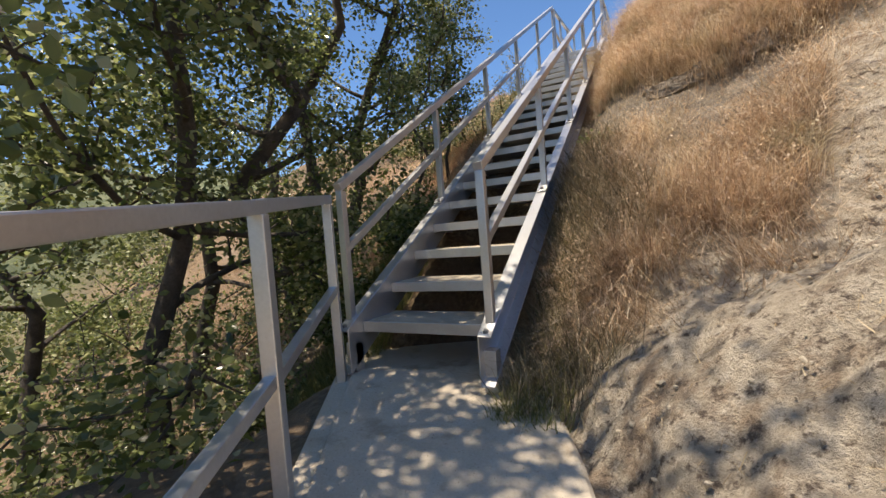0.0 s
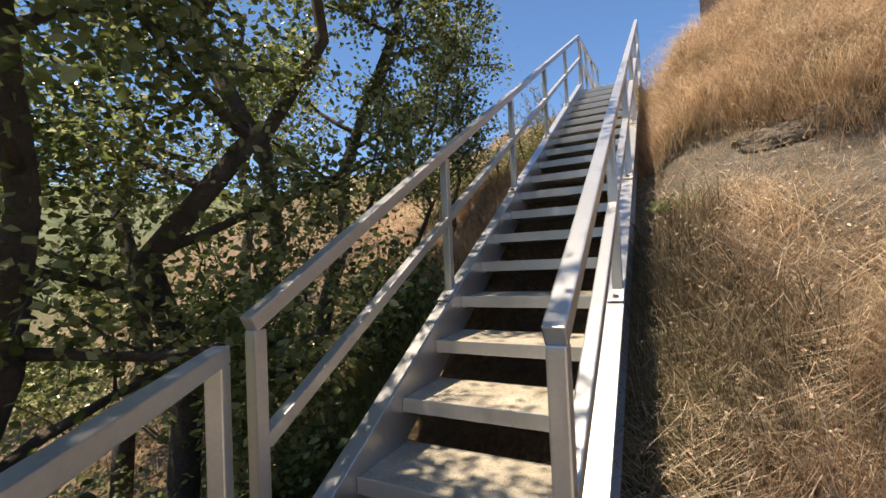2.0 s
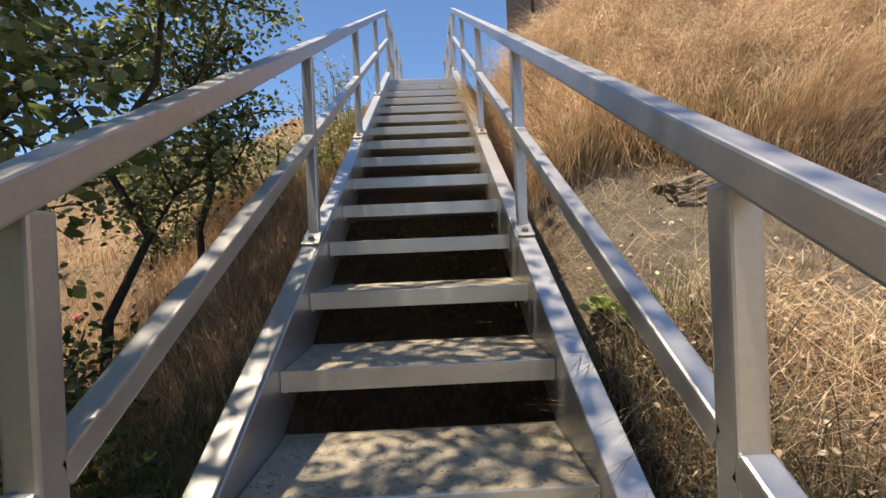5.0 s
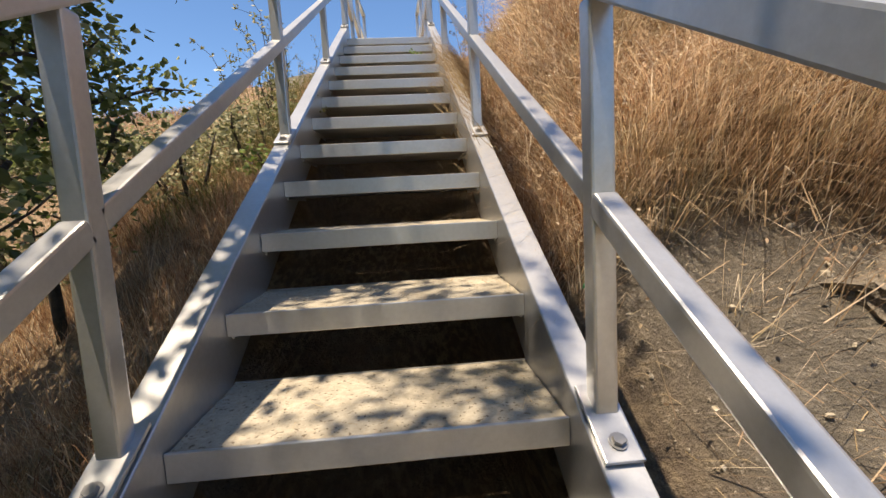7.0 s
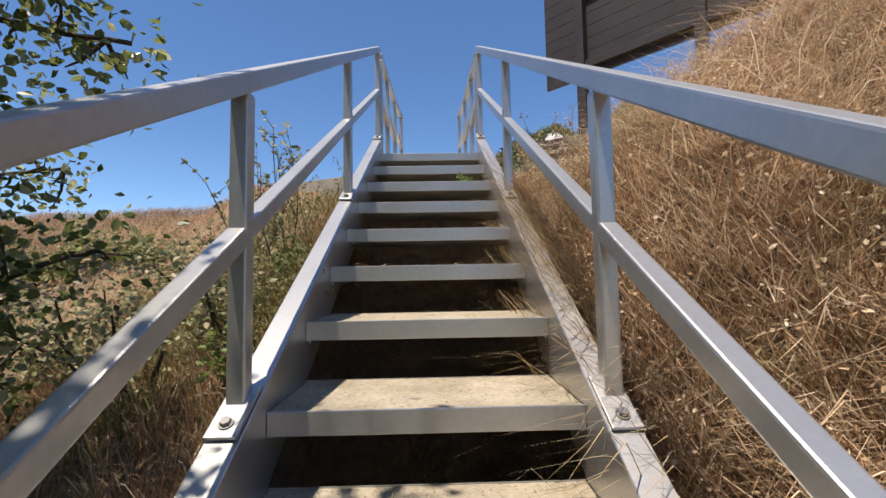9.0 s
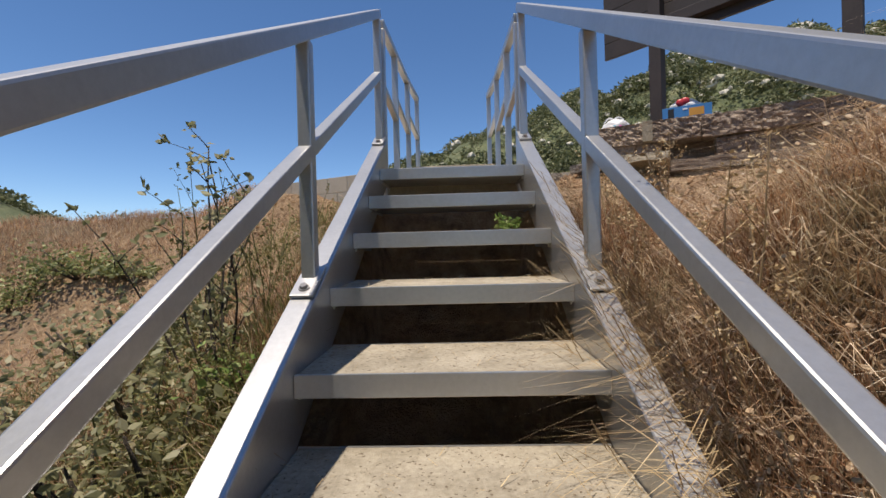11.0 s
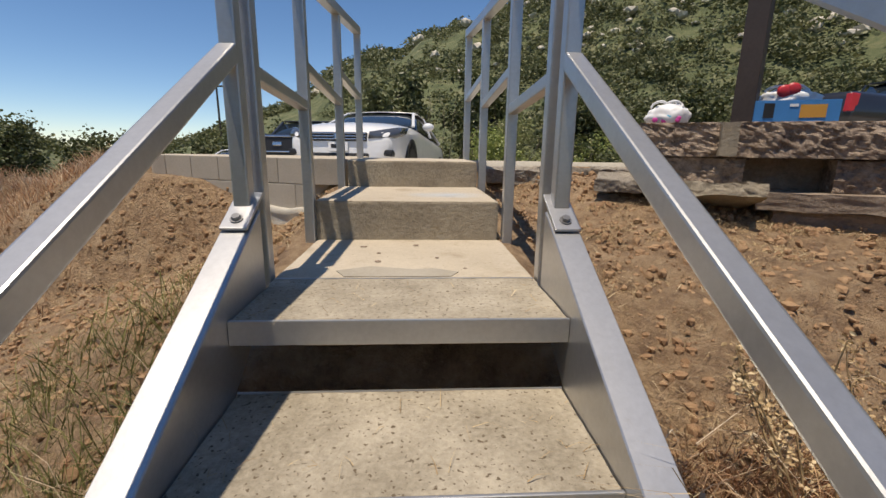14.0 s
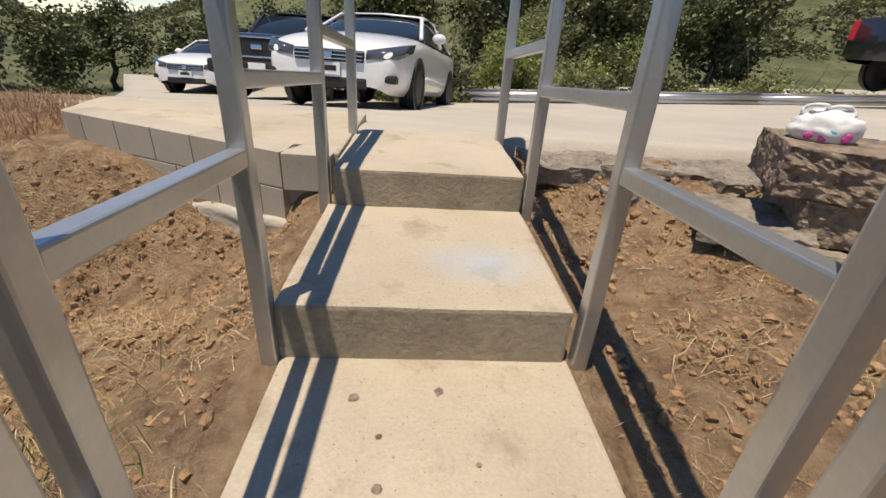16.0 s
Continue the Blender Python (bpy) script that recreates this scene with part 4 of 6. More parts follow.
def tree(base, top, thick, limbs, leaves, reach, leaf, seed, label, crown_low=0.35, mat_leaf=None, group="oaks beside the stairs", category="tree", spread=0.55, tips=6):
    r = np.random.default_rng(seed)
    base, top = Vector(base), Vector(top)
    t = thing("oak_tree", label, category, group, at=Matrix.Translation(base))
    pts = [Vector((0, 0, -0.2))]
    axis = top - base
    for k in range(1, 9):
        s = k / 8
        pts.append(axis * s + Vector((r.normal(0, 0.05), r.normal(0, 0.05), 0)) * axis.length * 0.45)
    bm = bmesh.new()
    tube_path(bm, pts, thick, thick * 0.3, 10)
    part("trunk", bm, BARK, t, "", True)
    centres = []
    for k in range(limbs):
        s = crown_low + (1 - crown_low) * (k + r.uniform(0, 1)) / limbs
        f = s * 8
        i = min(int(f), 7)
        start = pts[i].lerp(pts[i + 1], f - i)
        az = 2.4 * k + r.uniform(-0.5, 0.5)
        heading = Vector((math.cos(az), math.sin(az), r.uniform(0.0, 0.6)))
        length = reach * r.uniform(0.6, 1.1) * (1.15 - 0.55 * s)
        lp = cut_short(limb_points(start, heading, length, r), base)
        if len(lp) < 4:
            continue
        bm = bmesh.new()
        tube_path(bm, lp, thick * 0.34, 0.010, 6)
        ends = list(lp[3:])
        for _ in range(tips):
            q = lp[int(r.integers(2, len(lp)))]
            tw = limb_points(q, Vector(r.normal(0, 1, 3)), length * r.uniform(0.25, 0.5), r, 0.6, 0.1, 4)
            tw = cut_short(tw, base)
            if len(tw) < 2:
                continue
            tube_path(bm, tw, 0.012, 0.003, 4)
            ends += tw[1:]
        part("limb", bm, BARK, t, "", True)
        centres += ends
    c = np.array([list(v) for v in centres])
    pick = r.integers(0, len(c), leaves)
    pos = c[pick] + r.normal(0, 1, (leaves, 3)) * (0.11 * spread / 0.55 + 0.03)
    # the way up the path and the stairs is clear of leaves
    way = in_way(pos[:, 0] + base.x, pos[:, 1] + base.y, pos[:, 2] + base.z)
    pos = pos[~way]
    v, f = leaf_mesh(pos, np.full(len(pos), leaf), r)
    arrays("crown", v, f, mat_leaf or OAK_LEAF, t, "glossy small dark green leaves")
    return t


def gz(x, y):
    return float(land(x, y))


OAK = "live oak with dark trunk and small glossy leaves on the slope"
for bx, by, dx, dy, hgt, th, nl, lv, rc, sd in (
        (-2.5, -0.35, 1.0, 0.3, 6.6, 0.10, 14, 15500, 2.1, 31),
        (-2.7, 0.65, 1.2, 0.7, 6.9, 0.12, 15, 16500, 2.2, 32),
        (-3.2, 3.0, 1.7, 0.2, 6.6, 0.10, 15, 13500, 1.9, 33),
        (-4.4, -1.6, 0.2, 0.3, 6.5, 0.12, 12, 7000, 2.4, 34),
        (-4.8, 1.6, 0.2, 0.3, 7.0, 0.12, 13, 10000, 2.5, 35),
        (-1.7, -2.0, 0.9, 0.5, 6.4, 0.08, 12, 8500, 1.9, 36),
        (-6.6, 0.2, 0.2, 0.3, 7.2, 0.13, 11, 8000, 2.6, 37),
        (-6.2, 4.2, 0.2, 0.3, 6.0, 0.12, 11, 6000, 2.4, 38)):
    tree((bx, by, gz(bx, by)), (bx + dx, by + dy, gz(bx, by) + hgt), th, nl, int(lv * (0.84 if by < 0 else 1.0)), rc, 0.066, sd, OAK, 0.22)
# the oak whose crown hangs over the foot of the stairs
tree((-2.6, -2.5, gz(-2.6, -2.5)), (-0.2, -1.1, gz(-2.6, -2.5) + 7.4), 0.12, 14, 5600, 2.5, 0.07, 39, OAK, 0.66)
tree((-3.0, 1.9, gz(-3.0, 1.9)), (-0.9, 1.7, gz(-3.0, 1.9) + 7.8), 0.09, 14, 6300, 2.0, 0.066, 40, OAK, 0.6)

for bx, by, dx, dy, hgt, lv, rc, sd in ((-2.0, 4.75, 0.35, 0.0, 2.9, 2300, 0.95, 41), (-2.2, 3.75, 0.75, 0.3, 4.3, 3100, 1.15, 42), (-2.9, 5.4, 0.2, 0.1, 2.3, 1800, 0.9, 43)):
    tree((bx, by, gz(bx, by)), (bx + dx, by + dy, gz(bx, by) + hgt), 0.035, 11, int(lv * 1.4), rc, 0.057, sd, "young oak with sparse leafy twigs beside the stairs", 0.2, OAK_LEAF, "young oaks beside the stairs", tips=5, spread=0.4)

# pale dry seed heads over the tall grass
x, y, r = patch(60000, 0.6, 4.2, 0.4, 6.8, lambda x, y: on_bank(x, y) * 0.8, 71)
v, f = leaf_mesh(np.stack([x, y, land(x, y) + r.uniform(0.05, 0.30, len(x))], -1), np.full(len(x), 0.020), r, 0.3)
tagged(arrays("seed_heads", v, f, STRAW_PALE), "pale dry seed heads scattered over the grass", "grass", kind="stuff")


# ---- understorey, shrubs and far slopes ----
def shrub(name, base, radius, height, leaves, leaf, seed, label, material, group="", clumps=False):
    r = np.random.default_rng(seed)
    t = thing(name, label, "shrub", group, at=Matrix.Translation(base))
    bm = bmesh.new()
    ends = []
    for k in range(9):
        az = 2.4 * k
        lp = limb_points((0.05 * math.cos(az), 0.05 * math.sin(az), -0.1), (math.cos(az) * radius, math.sin(az) * radius, height * r.uniform(0.7, 1.3)), math.hypot(radius, height) * r.uniform(0.55, 0.95), r, 0.4, 0.1, 5)
        tube_path(bm, lp, 0.022, 0.005, 5)
        ends += lp[2:]
    part("branch", bm, BARK, t, "", True)
    c = np.array([list(v) for v in ends])
    if clumps:
        # leaves gathered on rounded clumps, with gaps between them
        k = 16
        knot = r.normal(0, 1, (k, 3))
        knot /= np.linalg.norm(knot, axis=1, keepdims=True)
        knot[:, 2] = np.abs(knot[:, 2])
        knot = knot * np.array([radius, radius, height * 0.8]) * r.uniform(0.45, 0.95, (k, 1))
        out = r.normal(0, 1, (leaves, 3))
        out /= np.linalg.norm(out, axis=1, keepdims=True)
        which = r.integers(0, k, leaves)
        size = (r.uniform(0.24, 0.46, k) * min(radius, height))[which]
        pos = knot[which] + out * (size * r.uniform(0.35, 1.12, leaves) ** 0.7)[:, None] * np.array([1, 1, 0.8])
    else:
        pos = c[r.integers(0, len(c), leaves)] + r.normal(0, 1, (leaves, 3)) * np.array([radius, radius, height * 0.7]) * 0.27
    pos[:, 2] = np.maximum(pos[:, 2], 0.02)
    v, f = leaf_mesh(pos, np.full(leaves, leaf), r, 0.1)
    arrays("foliage", v, f, material, t)


for n, (sx, sy, rad, hgt, lv) in enumerate(((-1.25, 1.9, 0.4, 0.6, 1300), (-1.6, 2.5, 0.5, 0.8, 1500), (-2.1, 3.1, 0.6, 0.8, 1400), (-1.9, -1.1, 0.5, 0.6, 1100), (-2.2, 0.5, 0.6, 0.6, 1200), (-3.4, 0.2, 0.8, 0.9, 1200), (-1.5, 1.1, 0.45, 0.5, 1300), (-2.4, 2.0, 0.6, 0.7, 1200), (-4.6, -0.6, 1.0, 1.1, 1300), (-5.4, 2.6, 1.2, 1.3, 1200), (-4.0, 4.2, 0.9, 0.6, 1000), (-6.8, 0.8, 1.4, 1.6, 1600), (-3.0, 1.2, 0.7, 0.8, 1400), (-5.6, 0.9, 1.1, 1.3, 1600), (-3.9, -1.9, 0.9, 1.1, 1400), (-7.8, 2.6, 1.5, 1.8, 1600), (-4.4, 2.9, 1.0, 0.9, 1400), (-2.9, -0.9, 0.7, 0.9, 1400), (-8.5, -1.0, 1.6, 1.9, 1600))):
    shrub("understorey_shrub", (sx, sy, gz(sx, sy)), rad, hgt, int(lv * (0.6 if sy < 0 else 1.15)), 0.06, 60 + n, "scrubby dark green undergrowth below the oaks", OAK_LEAF, "undergrowth below the oaks")

for n, (sx, sy, rad, hgt, lv) in enumerate(((-1.12, 5.75, 0.26, 0.50, 800), (-1.55, 5.55, 0.34, 0.62, 1000), (-1.45, 6.30, 0.32, 0.58, 1000), (-2.05, 6.05, 0.42, 0.70, 1200), (-1.95, 6.85, 0.40, 0.55, 1000), (-2.7, 6.5, 0.5, 0.65, 1200), (-2.6, 5.4, 0.5, 0.6, 1100), (-0.86, 6.15, 0.16, 0.26, 420), (-0.84, 5.35, 0.16, 0.26, 380), (0.82, 2.47, 0.11, 0.16, 260))):
    shrub("weed_bush", (sx, sy, gz(sx, sy)), rad, hgt, lv, 0.042, 310 + n, "grey-green leafy weed bush on the slope beside the stairs" if n < 7 else "low fresh green weed beside the stringer", SAGE_LEAF if n < 7 else BRIGHT_WEED, "weed bushes beside the stairs")


def tall_weed(x, y, height, seed):
    """A few bare stems with twigs that end in tufts of pointed leaves."""
    r = np.random.default_rng(seed)
    t = thing("tall_weed", "tall sparse grey-green weed with pointed leaf tufts beside the stairs", "weed", "tall weeds beside the stairs", at=Matrix.Translation((x, y, gz(x, y))))
    spots = []
    for k in range(4):
        az = 1.9 + 2.1 * k + r.uniform(-0.4, 0.4)
        lp = limb_points(Vector((0, 0, -0.03)), Vector((0.30 * math.cos(az), 0.30 * math.sin(az), 1)), height * r.uniform(0.72, 1.05), r, 0.25, 0.1, 7)
        bm = bmesh.new()
        tube_path(bm, lp, 0.007, 0.003, 6)
        for p in lp[2:]:
            spots.append(p)
            tw = limb_points(p, Vector((r.normal(0, 0.8), r.normal(0, 0.8), 0.8)), height * r.uniform(0.10, 0.22), r, 0.3, 0.1, 4)
            tube_path(bm, tw, 0.003, 0.0015, 4)
            spots += [tw[-1], tw[-1], tw[len(tw) // 2]]
        part("stem", bm, BARK, t, "", True)
    c = np.array([list(p) for p in spots])
    n = len(c) * 3
    pos = np.repeat(c, 3, 0) + r.normal(0, 0.010, (n, 3))
    v, f = leaf_mesh(pos, np.full(n, 0.036), r, -0.5)
    arrays("foliage", v, f, SAGE_LEAF, t)


for n, (sx, sy, hgt) in enumerate(((-0.98, 6.12, 1.16), (-1.28, 6.40, 1.02))):
    tall_weed(sx, sy, hgt, 410 + n)

for n, (sx, sy, rad, hgt, lv) in enumerate(((0.4, 19.0, 1.5, 3.2, 6500), (2.2, 20.0, 1.4, 2.6, 5000), (4.2, 19.6, 1.4, 1.9, 4600), (6.4, 20.4, 1.7, 2.5, 5600), (8.3, 20.3, 1.4, 1.7, 4000), (10.6, 20.6, 1.8, 2.5, 5000), (-1.6, 20.6, 1.6, 3.2, 5000), (13.0, 21.0, 1.9, 2.2, 3600), (3.4, 24.0, 2.2, 4.2, 5000), (-5.0, 27.0, 1.9, 2.2, 3000), (8.0, 25.0, 2.2, 3.6, 4600), (-7.6, 22.4, 1.2, 0.7, 2000), (-11.4, 22.8, 1.3, 0.6, 2000), (-14.6, 23.0, 1.5, 0.8, 2200), (-18.5, 24.0, 1.6, 0.8, 2200))):
    shrub("roadside_shrub", (sx, sy, gz(sx, sy)), rad, hgt, int(lv * 1.25), 0.11, 80 + n, ("dense dark green roadside shrub behind the parked cars", "fresh green roadside shrub behind the guard rail", "pale yellow-green roadside shrub behind the guard rail")[n % 3], (SHRUB_LEAF, BRIGHT_SHRUB, SHRUB_LIGHT)[n % 3], "roadside shrubs", clumps=True)

for n, (sx, sy, rad, hgt) in enumerate(((-10.5, -3.0, 1.7, 2.4), (-11.5, 0.5, 1.8, 2.6), (-11.0, 3.6, 1.7, 2.2), (-14.5, -1.2, 2.2, 3.4), (-14.5, 2.6, 2.2, 3.2), (-9.8, -5.6, 1.7, 2.4), (-13.5, 6.0, 2.0, 2.4))):
    shrub("valley_shrub", (sx, sy, gz(sx, sy)), rad, hgt, 2600, 0.14, 160 + n, "large grey-green shrub below the oaks", SHRUB_LIGHT, "shrubs in the valley", clumps=True)
for n, (sx, sy, hgt) in enumerate(((-14.5, 26.0, 4.2), (-18.5, 27.0, 4.6), (-11.0, 30.0, 4.4), (-22, 31, 5.0), (-8, 34, 4.6), (-7.2, 25.0, 3.6), (-26, 33, 4.6), (-16.5, 33, 4.6), (-1.5, 25.5, 5.0), (3.0, 28.0, 6.0), (7.5, 27.5, 5.4), (12.5, 27.0, 5.6))):
    if sx < -5:
        # on lower ground west of the road only the crowns clear it
        hgt = max(1.3, 4.3 + 0.09 * (sy - 24) + 0.35 * math.sin(n * 2.3) - gz(sx, sy)) / 0.8
    tree((sx, sy, gz(sx, sy)), (sx + 0.3, sy, gz(sx, sy) + hgt * 0.8), 0.22 if sx > -5 else 0.16, 9, 5200 if sx > -5 else 3600, 2.4 if sx > -5 else 1.9, 0.22 if sx > -5 else 0.18, 120 + n, "rounded dark green oak across the road", 0.25, SHRUB_LEAF, "oaks across the road", tips=4, spread=1.2)


def far_scrub():
    r = np.random.default_rng(5)
    n = 2600
    d, az = 42 + 132 * r.uniform(0, 1, n) ** 1.2, np.radians(np.where(r.uniform(0, 1, n) < 0.6, r.uniform(-62, 78, n), r.uniform(8, 60, n)))
    d = np.where(az < -0.2, 55 + d * 0.8, d)
    x, y = d * np.sin(az), 6 + d * np.cos(az)
    size = r.uniform(0.7, 1.9, n) * (0.7 + d / 90)
    z = land(x, y)
    k = 120
    ctr = np.repeat(np.stack([x, y, z], -1), k, 0)
    rad = np.repeat(size, k)
    off = r.normal(0, 1, (n * k, 3))
    off /= np.linalg.norm(off, axis=1, keepdims=True)
    off[:, 2] = np.abs(off[:, 2]) * 0.75
    v, f = leaf_mesh(ctr + off * (rad * r.uniform(0.5, 1.0, n * k))[:, None], rad * 0.22, r, 0.0)
    ob = arrays("far_scrub", v, f, FAR_LEAF)
    tagged(ob, "green chaparral scrub covering the far hillside", "scrub", kind="stuff")
    # pale boulders among it
    bm = bmesh.new()
    bmesh.ops.create_icosphere(bm, subdivisions=1, radius=1)
    bv = np.array([list(q.co) for q in bm.verts])
    bf = np.array([[q.index for q in p.verts] for p in bm.faces])
    bm.free()
    m = 700
    d, az = 62 + 110 * r.uniform(0, 1, m) ** 0.9, np.radians(r.triangular(-15, 45, 72, m))
    x, y = d * np.sin(az), 6 + d * np.cos(az)
    s = r.uniform(0.25, 0.8, m) * (0.5 + d / 110)
    dim = np.stack([s * r.uniform(0.8, 1.6, m), s * r.uniform(0.8, 1.6, m), s * r.uniform(0.5, 0.9, m)], -1)
    vv = bv[None] * (1 + r.normal(0, 0.14, (m, len(bv), 1))) * dim[:, None] + np.stack([x, y, land(x, y) + s * 0.9 + 0.2], -1)[:, None]
    ff = bf[None] + (np.arange(m) * len(bv))[:, None, None]
    ob = arrays("boulders", vv.reshape(-1, 3), ff.reshape(-1, 3), BOULDER)
    tagged(ob, "pale granite boulders on the far hillside", "boulders", kind="stuff")


BOULDER = surface("pale_granite", (0.42, 0.38, 0.31), (0.62, 0.57, 0.48), 0.9, 0, 0.6, 4, 0.5, 0.1)
far_scrub()


# ---- broken masonry beside the landing ----
def rough_block(name, dims, seed, rough_amp, material, parent, m, cuts=5, label=""):
    bm = bmesh.new()
    bmesh.ops.create_cube(bm, size=1.0, matrix=Matrix.Diagonal((*dims, 1)))
    bmesh.ops.subdivide_edges(bm, edges=list(bm.edges), cuts=cuts, use_grid_fill=True)
    off = Vector((seed * 3.7, seed * 1.3, seed * 2.1))
    for v in bm.verts:
        v.co += rough_amp * noise.noise_vector(v.co * 6 + off) + rough_amp * 0.75 * noise.noise_vector(v.co * 19 + off) + rough_amp * 0.55 * noise.noise_vector(v.co * 47 + off)
    ob = part(name, bm, material, parent, label)
    ob.matrix_world = m
    return ob


ruin = thing("wall_rubble", "low brown wall of rough split-face blocks on concrete ledges", "wall", kind="structure")
RUIN_DIR = Vector((0.90, -0.43, 0)).normalized()
rturn = Matrix.Rotation(math.atan2(RUIN_DIR.y, RUIN_DIR.x), 4, "Z")


def on_ruin(s, back, z):
    p = Vector((1.30, 8.52, 0)) + RUIN_DIR * s + Vector((0.43, 0.90, 0)) * back
    return Matrix.Translation((p.x, p.y, z)) @ rturn


LEDGE_TONE = surface("brown_concrete", (0.17, 0.125, 0.09), (0.36, 0.285, 0.215), 0.92, 0, 5, 50, 0.8, 0.012, stain=(0.12, 0.09, 0.065), stain_at=0.58)


def split_block(w, d, h, seed, m, cuts):
    """A block with a pitted, split face; the top stays level."""
    bm = bmesh.new()
    bmesh.ops.create_cube(bm, size=1.0, matrix=Matrix.Diagonal((w, d, h, 1)))
    bmesh.ops.subdivide_edges(bm, edges=list(bm.edges), cuts=cuts, use_grid_fill=True)
    off = Vector((seed * 3.7, seed * 1.3, seed * 2.1))
    for v in bm.verts:
        c = v.co.copy()
        lump = noise.noise(c * 7 + off) + 0.9 * noise.noise(c * 21 + off) + 0.7 * noise.noise(c * 48 + off)
        k = 0.016 * lump + 0.006 * noise.noise(c * 95 + off)
        if c.y < -d * 0.49:
            v.co.y += k
        if abs(c.x) > w * 0.49:
            v.co.x += 0.5 * k
        if c.z > h * 0.49:
            v.co.z += 0.12 * k - (0.012 * abs(lump) if c.y < -d * 0.44 else 0)
    ob = part("block", bm, RUBBLE, ruin)
    ob.matrix_world = m
    return ob


r = np.random.default_rng(21)
for zc, hh, s0, wide, back in ((4.566, 0.198, 0.03, 0.42, 0.40), (4.372, 0.182, 0.16, 0.46, 0.44)):
    s, n = s0, 0
    while s < 4.7:
        w = wide * float(r.uniform(0.85, 1.15))
        if not (zc < 4.5 and n == 1):
            split_block(w - 0.006, 0.5, hh, s * 7 + zc, on_ruin(s + w / 2, back + float(r.uniform(-0.02, 0.02)), zc), 20 if s < 1.9 else 13)
        s, n = s + w, n + 1
rough_block("core", (4.45, 0.30, 0.46), 77, 0.01, LEDGE_TONE, ruin, on_ruin(2.38, 0.54, 4.36), 12)
rough_block("mortar_pier", (0.085, 0.07, 0.185), 5, 0.003, CONCRETE_FACE, ruin, on_ruin(0.50, 0.118, 4.565), 4, "smooth grey mortar pier")
for s, w in ((1.30, 1.25), (2.60, 1.30), (3.95, 1.35)):
    rough_block("ledge", (w, 0.60, 0.10), int(s * 37), 0.007, LEDGE_TONE, ruin, on_ruin(s, 0.40, 4.228), 14, "brown concrete ledge")
    rough_block("footing", (w, 0.60, 0.13), int(s * 53), 0.012, LEDGE_TONE, ruin, on_ruin(s + 0.1, 0.45, 4.112), 14, "dark concrete footing")
for s, w, z, back, tilt, mat_l in ((0.42, 0.52, 4.245, 0.10, -16, CONCRETE_FACE), (0.02, 0.42, 4.30, 0.26, 5, CRUMBLE)):
    rough_block("broken_slab", (w, 0.40, 0.075), int(s * 37) + 3, 0.014, mat_l, ruin, on_ruin(s, back, z) @ pose(0, 0, 0, tilt, 0, 0), 12, "pale broken concrete slab")

# broken slabs of old paving at the edge of the road
for n, (sx, sy, sz, w, d, h, a, tilt) in enumerate(((0.86, 9.62, 4.315, 0.55, 0.45, 0.11, 8, 3), (1.32, 9.58, 4.31, 0.55, 0.50, 0.12, -12, -3), (1.55, 9.10, 4.24, 0.62, 0.30, 0.11, -38, 6), (1.15, 9.32, 4.24, 0.40, 0.28, 0.09, 25, -5), (1.75, 9.42, 4.32, 0.5, 0.45, 0.11, 15, 2))):
    ob = rough_block("paving_slab", (w, d, h), 300 + n, 0.02, CRUMBLE if n != 2 else CONCRETE_FACE, None, pose(sx, sy, sz - 0.02, tilt, 0, a), 12)
    tagged(ob, "crumbling grey slab of old paving sunk in the dirt", "paving slab", "broken paving slabs")

# clods and stones in the dirt
r = np.random.default_rng(9)
bm = bmesh.new()
bmesh.ops.create_icosphere(bm, subdivisions=1, radius=1)
bv = np.array([list(q.co) for q in bm.verts])
bf = np.array([[q.index for q in p.verts] for p in bm.faces])
bm.free()
m = 24000
x, y = r.uniform(-3.2, 3.6, m), r.uniform(6.0, 9.5, m)
ok = (np.abs(x) > 0.6)
x, y = x[ok], y[ok]
m = len(x)
s = 0.003 + 0.020 * r.uniform(0, 1, m) ** 4
vv = bv[None] * (1 + r.normal(0, 0.2, (m, len(bv), 1))) * (s[:, None] * r.uniform(0.7, 1.3, (m, 3)))[:, None] + np.stack([x, y, land(x, y) + s * 0.3], -1)[:, None]
ff = bf[None] + (np.arange(m) * len(bv))[:, None, None]
CLOD = surface("dirt_clod", (0.22, 0.125, 0.065), (0.42, 0.27, 0.15), 0.95, 0, 3, 40, 0.6, 0.01)
tagged(arrays("clods", vv.reshape(-1, 3), ff.reshape(-1, 3), CLOD), "small clods and stones in the orange dirt", "clods", kind="stuff")
m = 1500
x, y = r.uniform(0.7, 3.2, m), r.uniform(-1.8, 3.4, m)
s = 0.003 + 0.012 * r.uniform(0, 1, m) ** 4
vv = bv[None] * (1 + r.normal(0, 0.2, (m, len(bv), 1))) * (s[:, None] * r.uniform(0.7, 1.3, (m, 3)))[:, None] + np.stack([x, y, land(x, y) + s * 0.3], -1)[:, None]
ff = bf[None] + (np.arange(m) * len(bv))[:, None, None]
tagged(arrays("pebbles", vv.reshape(-1, 3), ff.reshape(-1, 3), ROCK), "pebbles on the granite slope", "pebbles", kind="stuff")


LEDGE = surface("dark_granite", (0.13, 0.105, 0.08), (0.30, 0.25, 0.19), 0.95, 0, 4, 30, 1.0, 0.03)
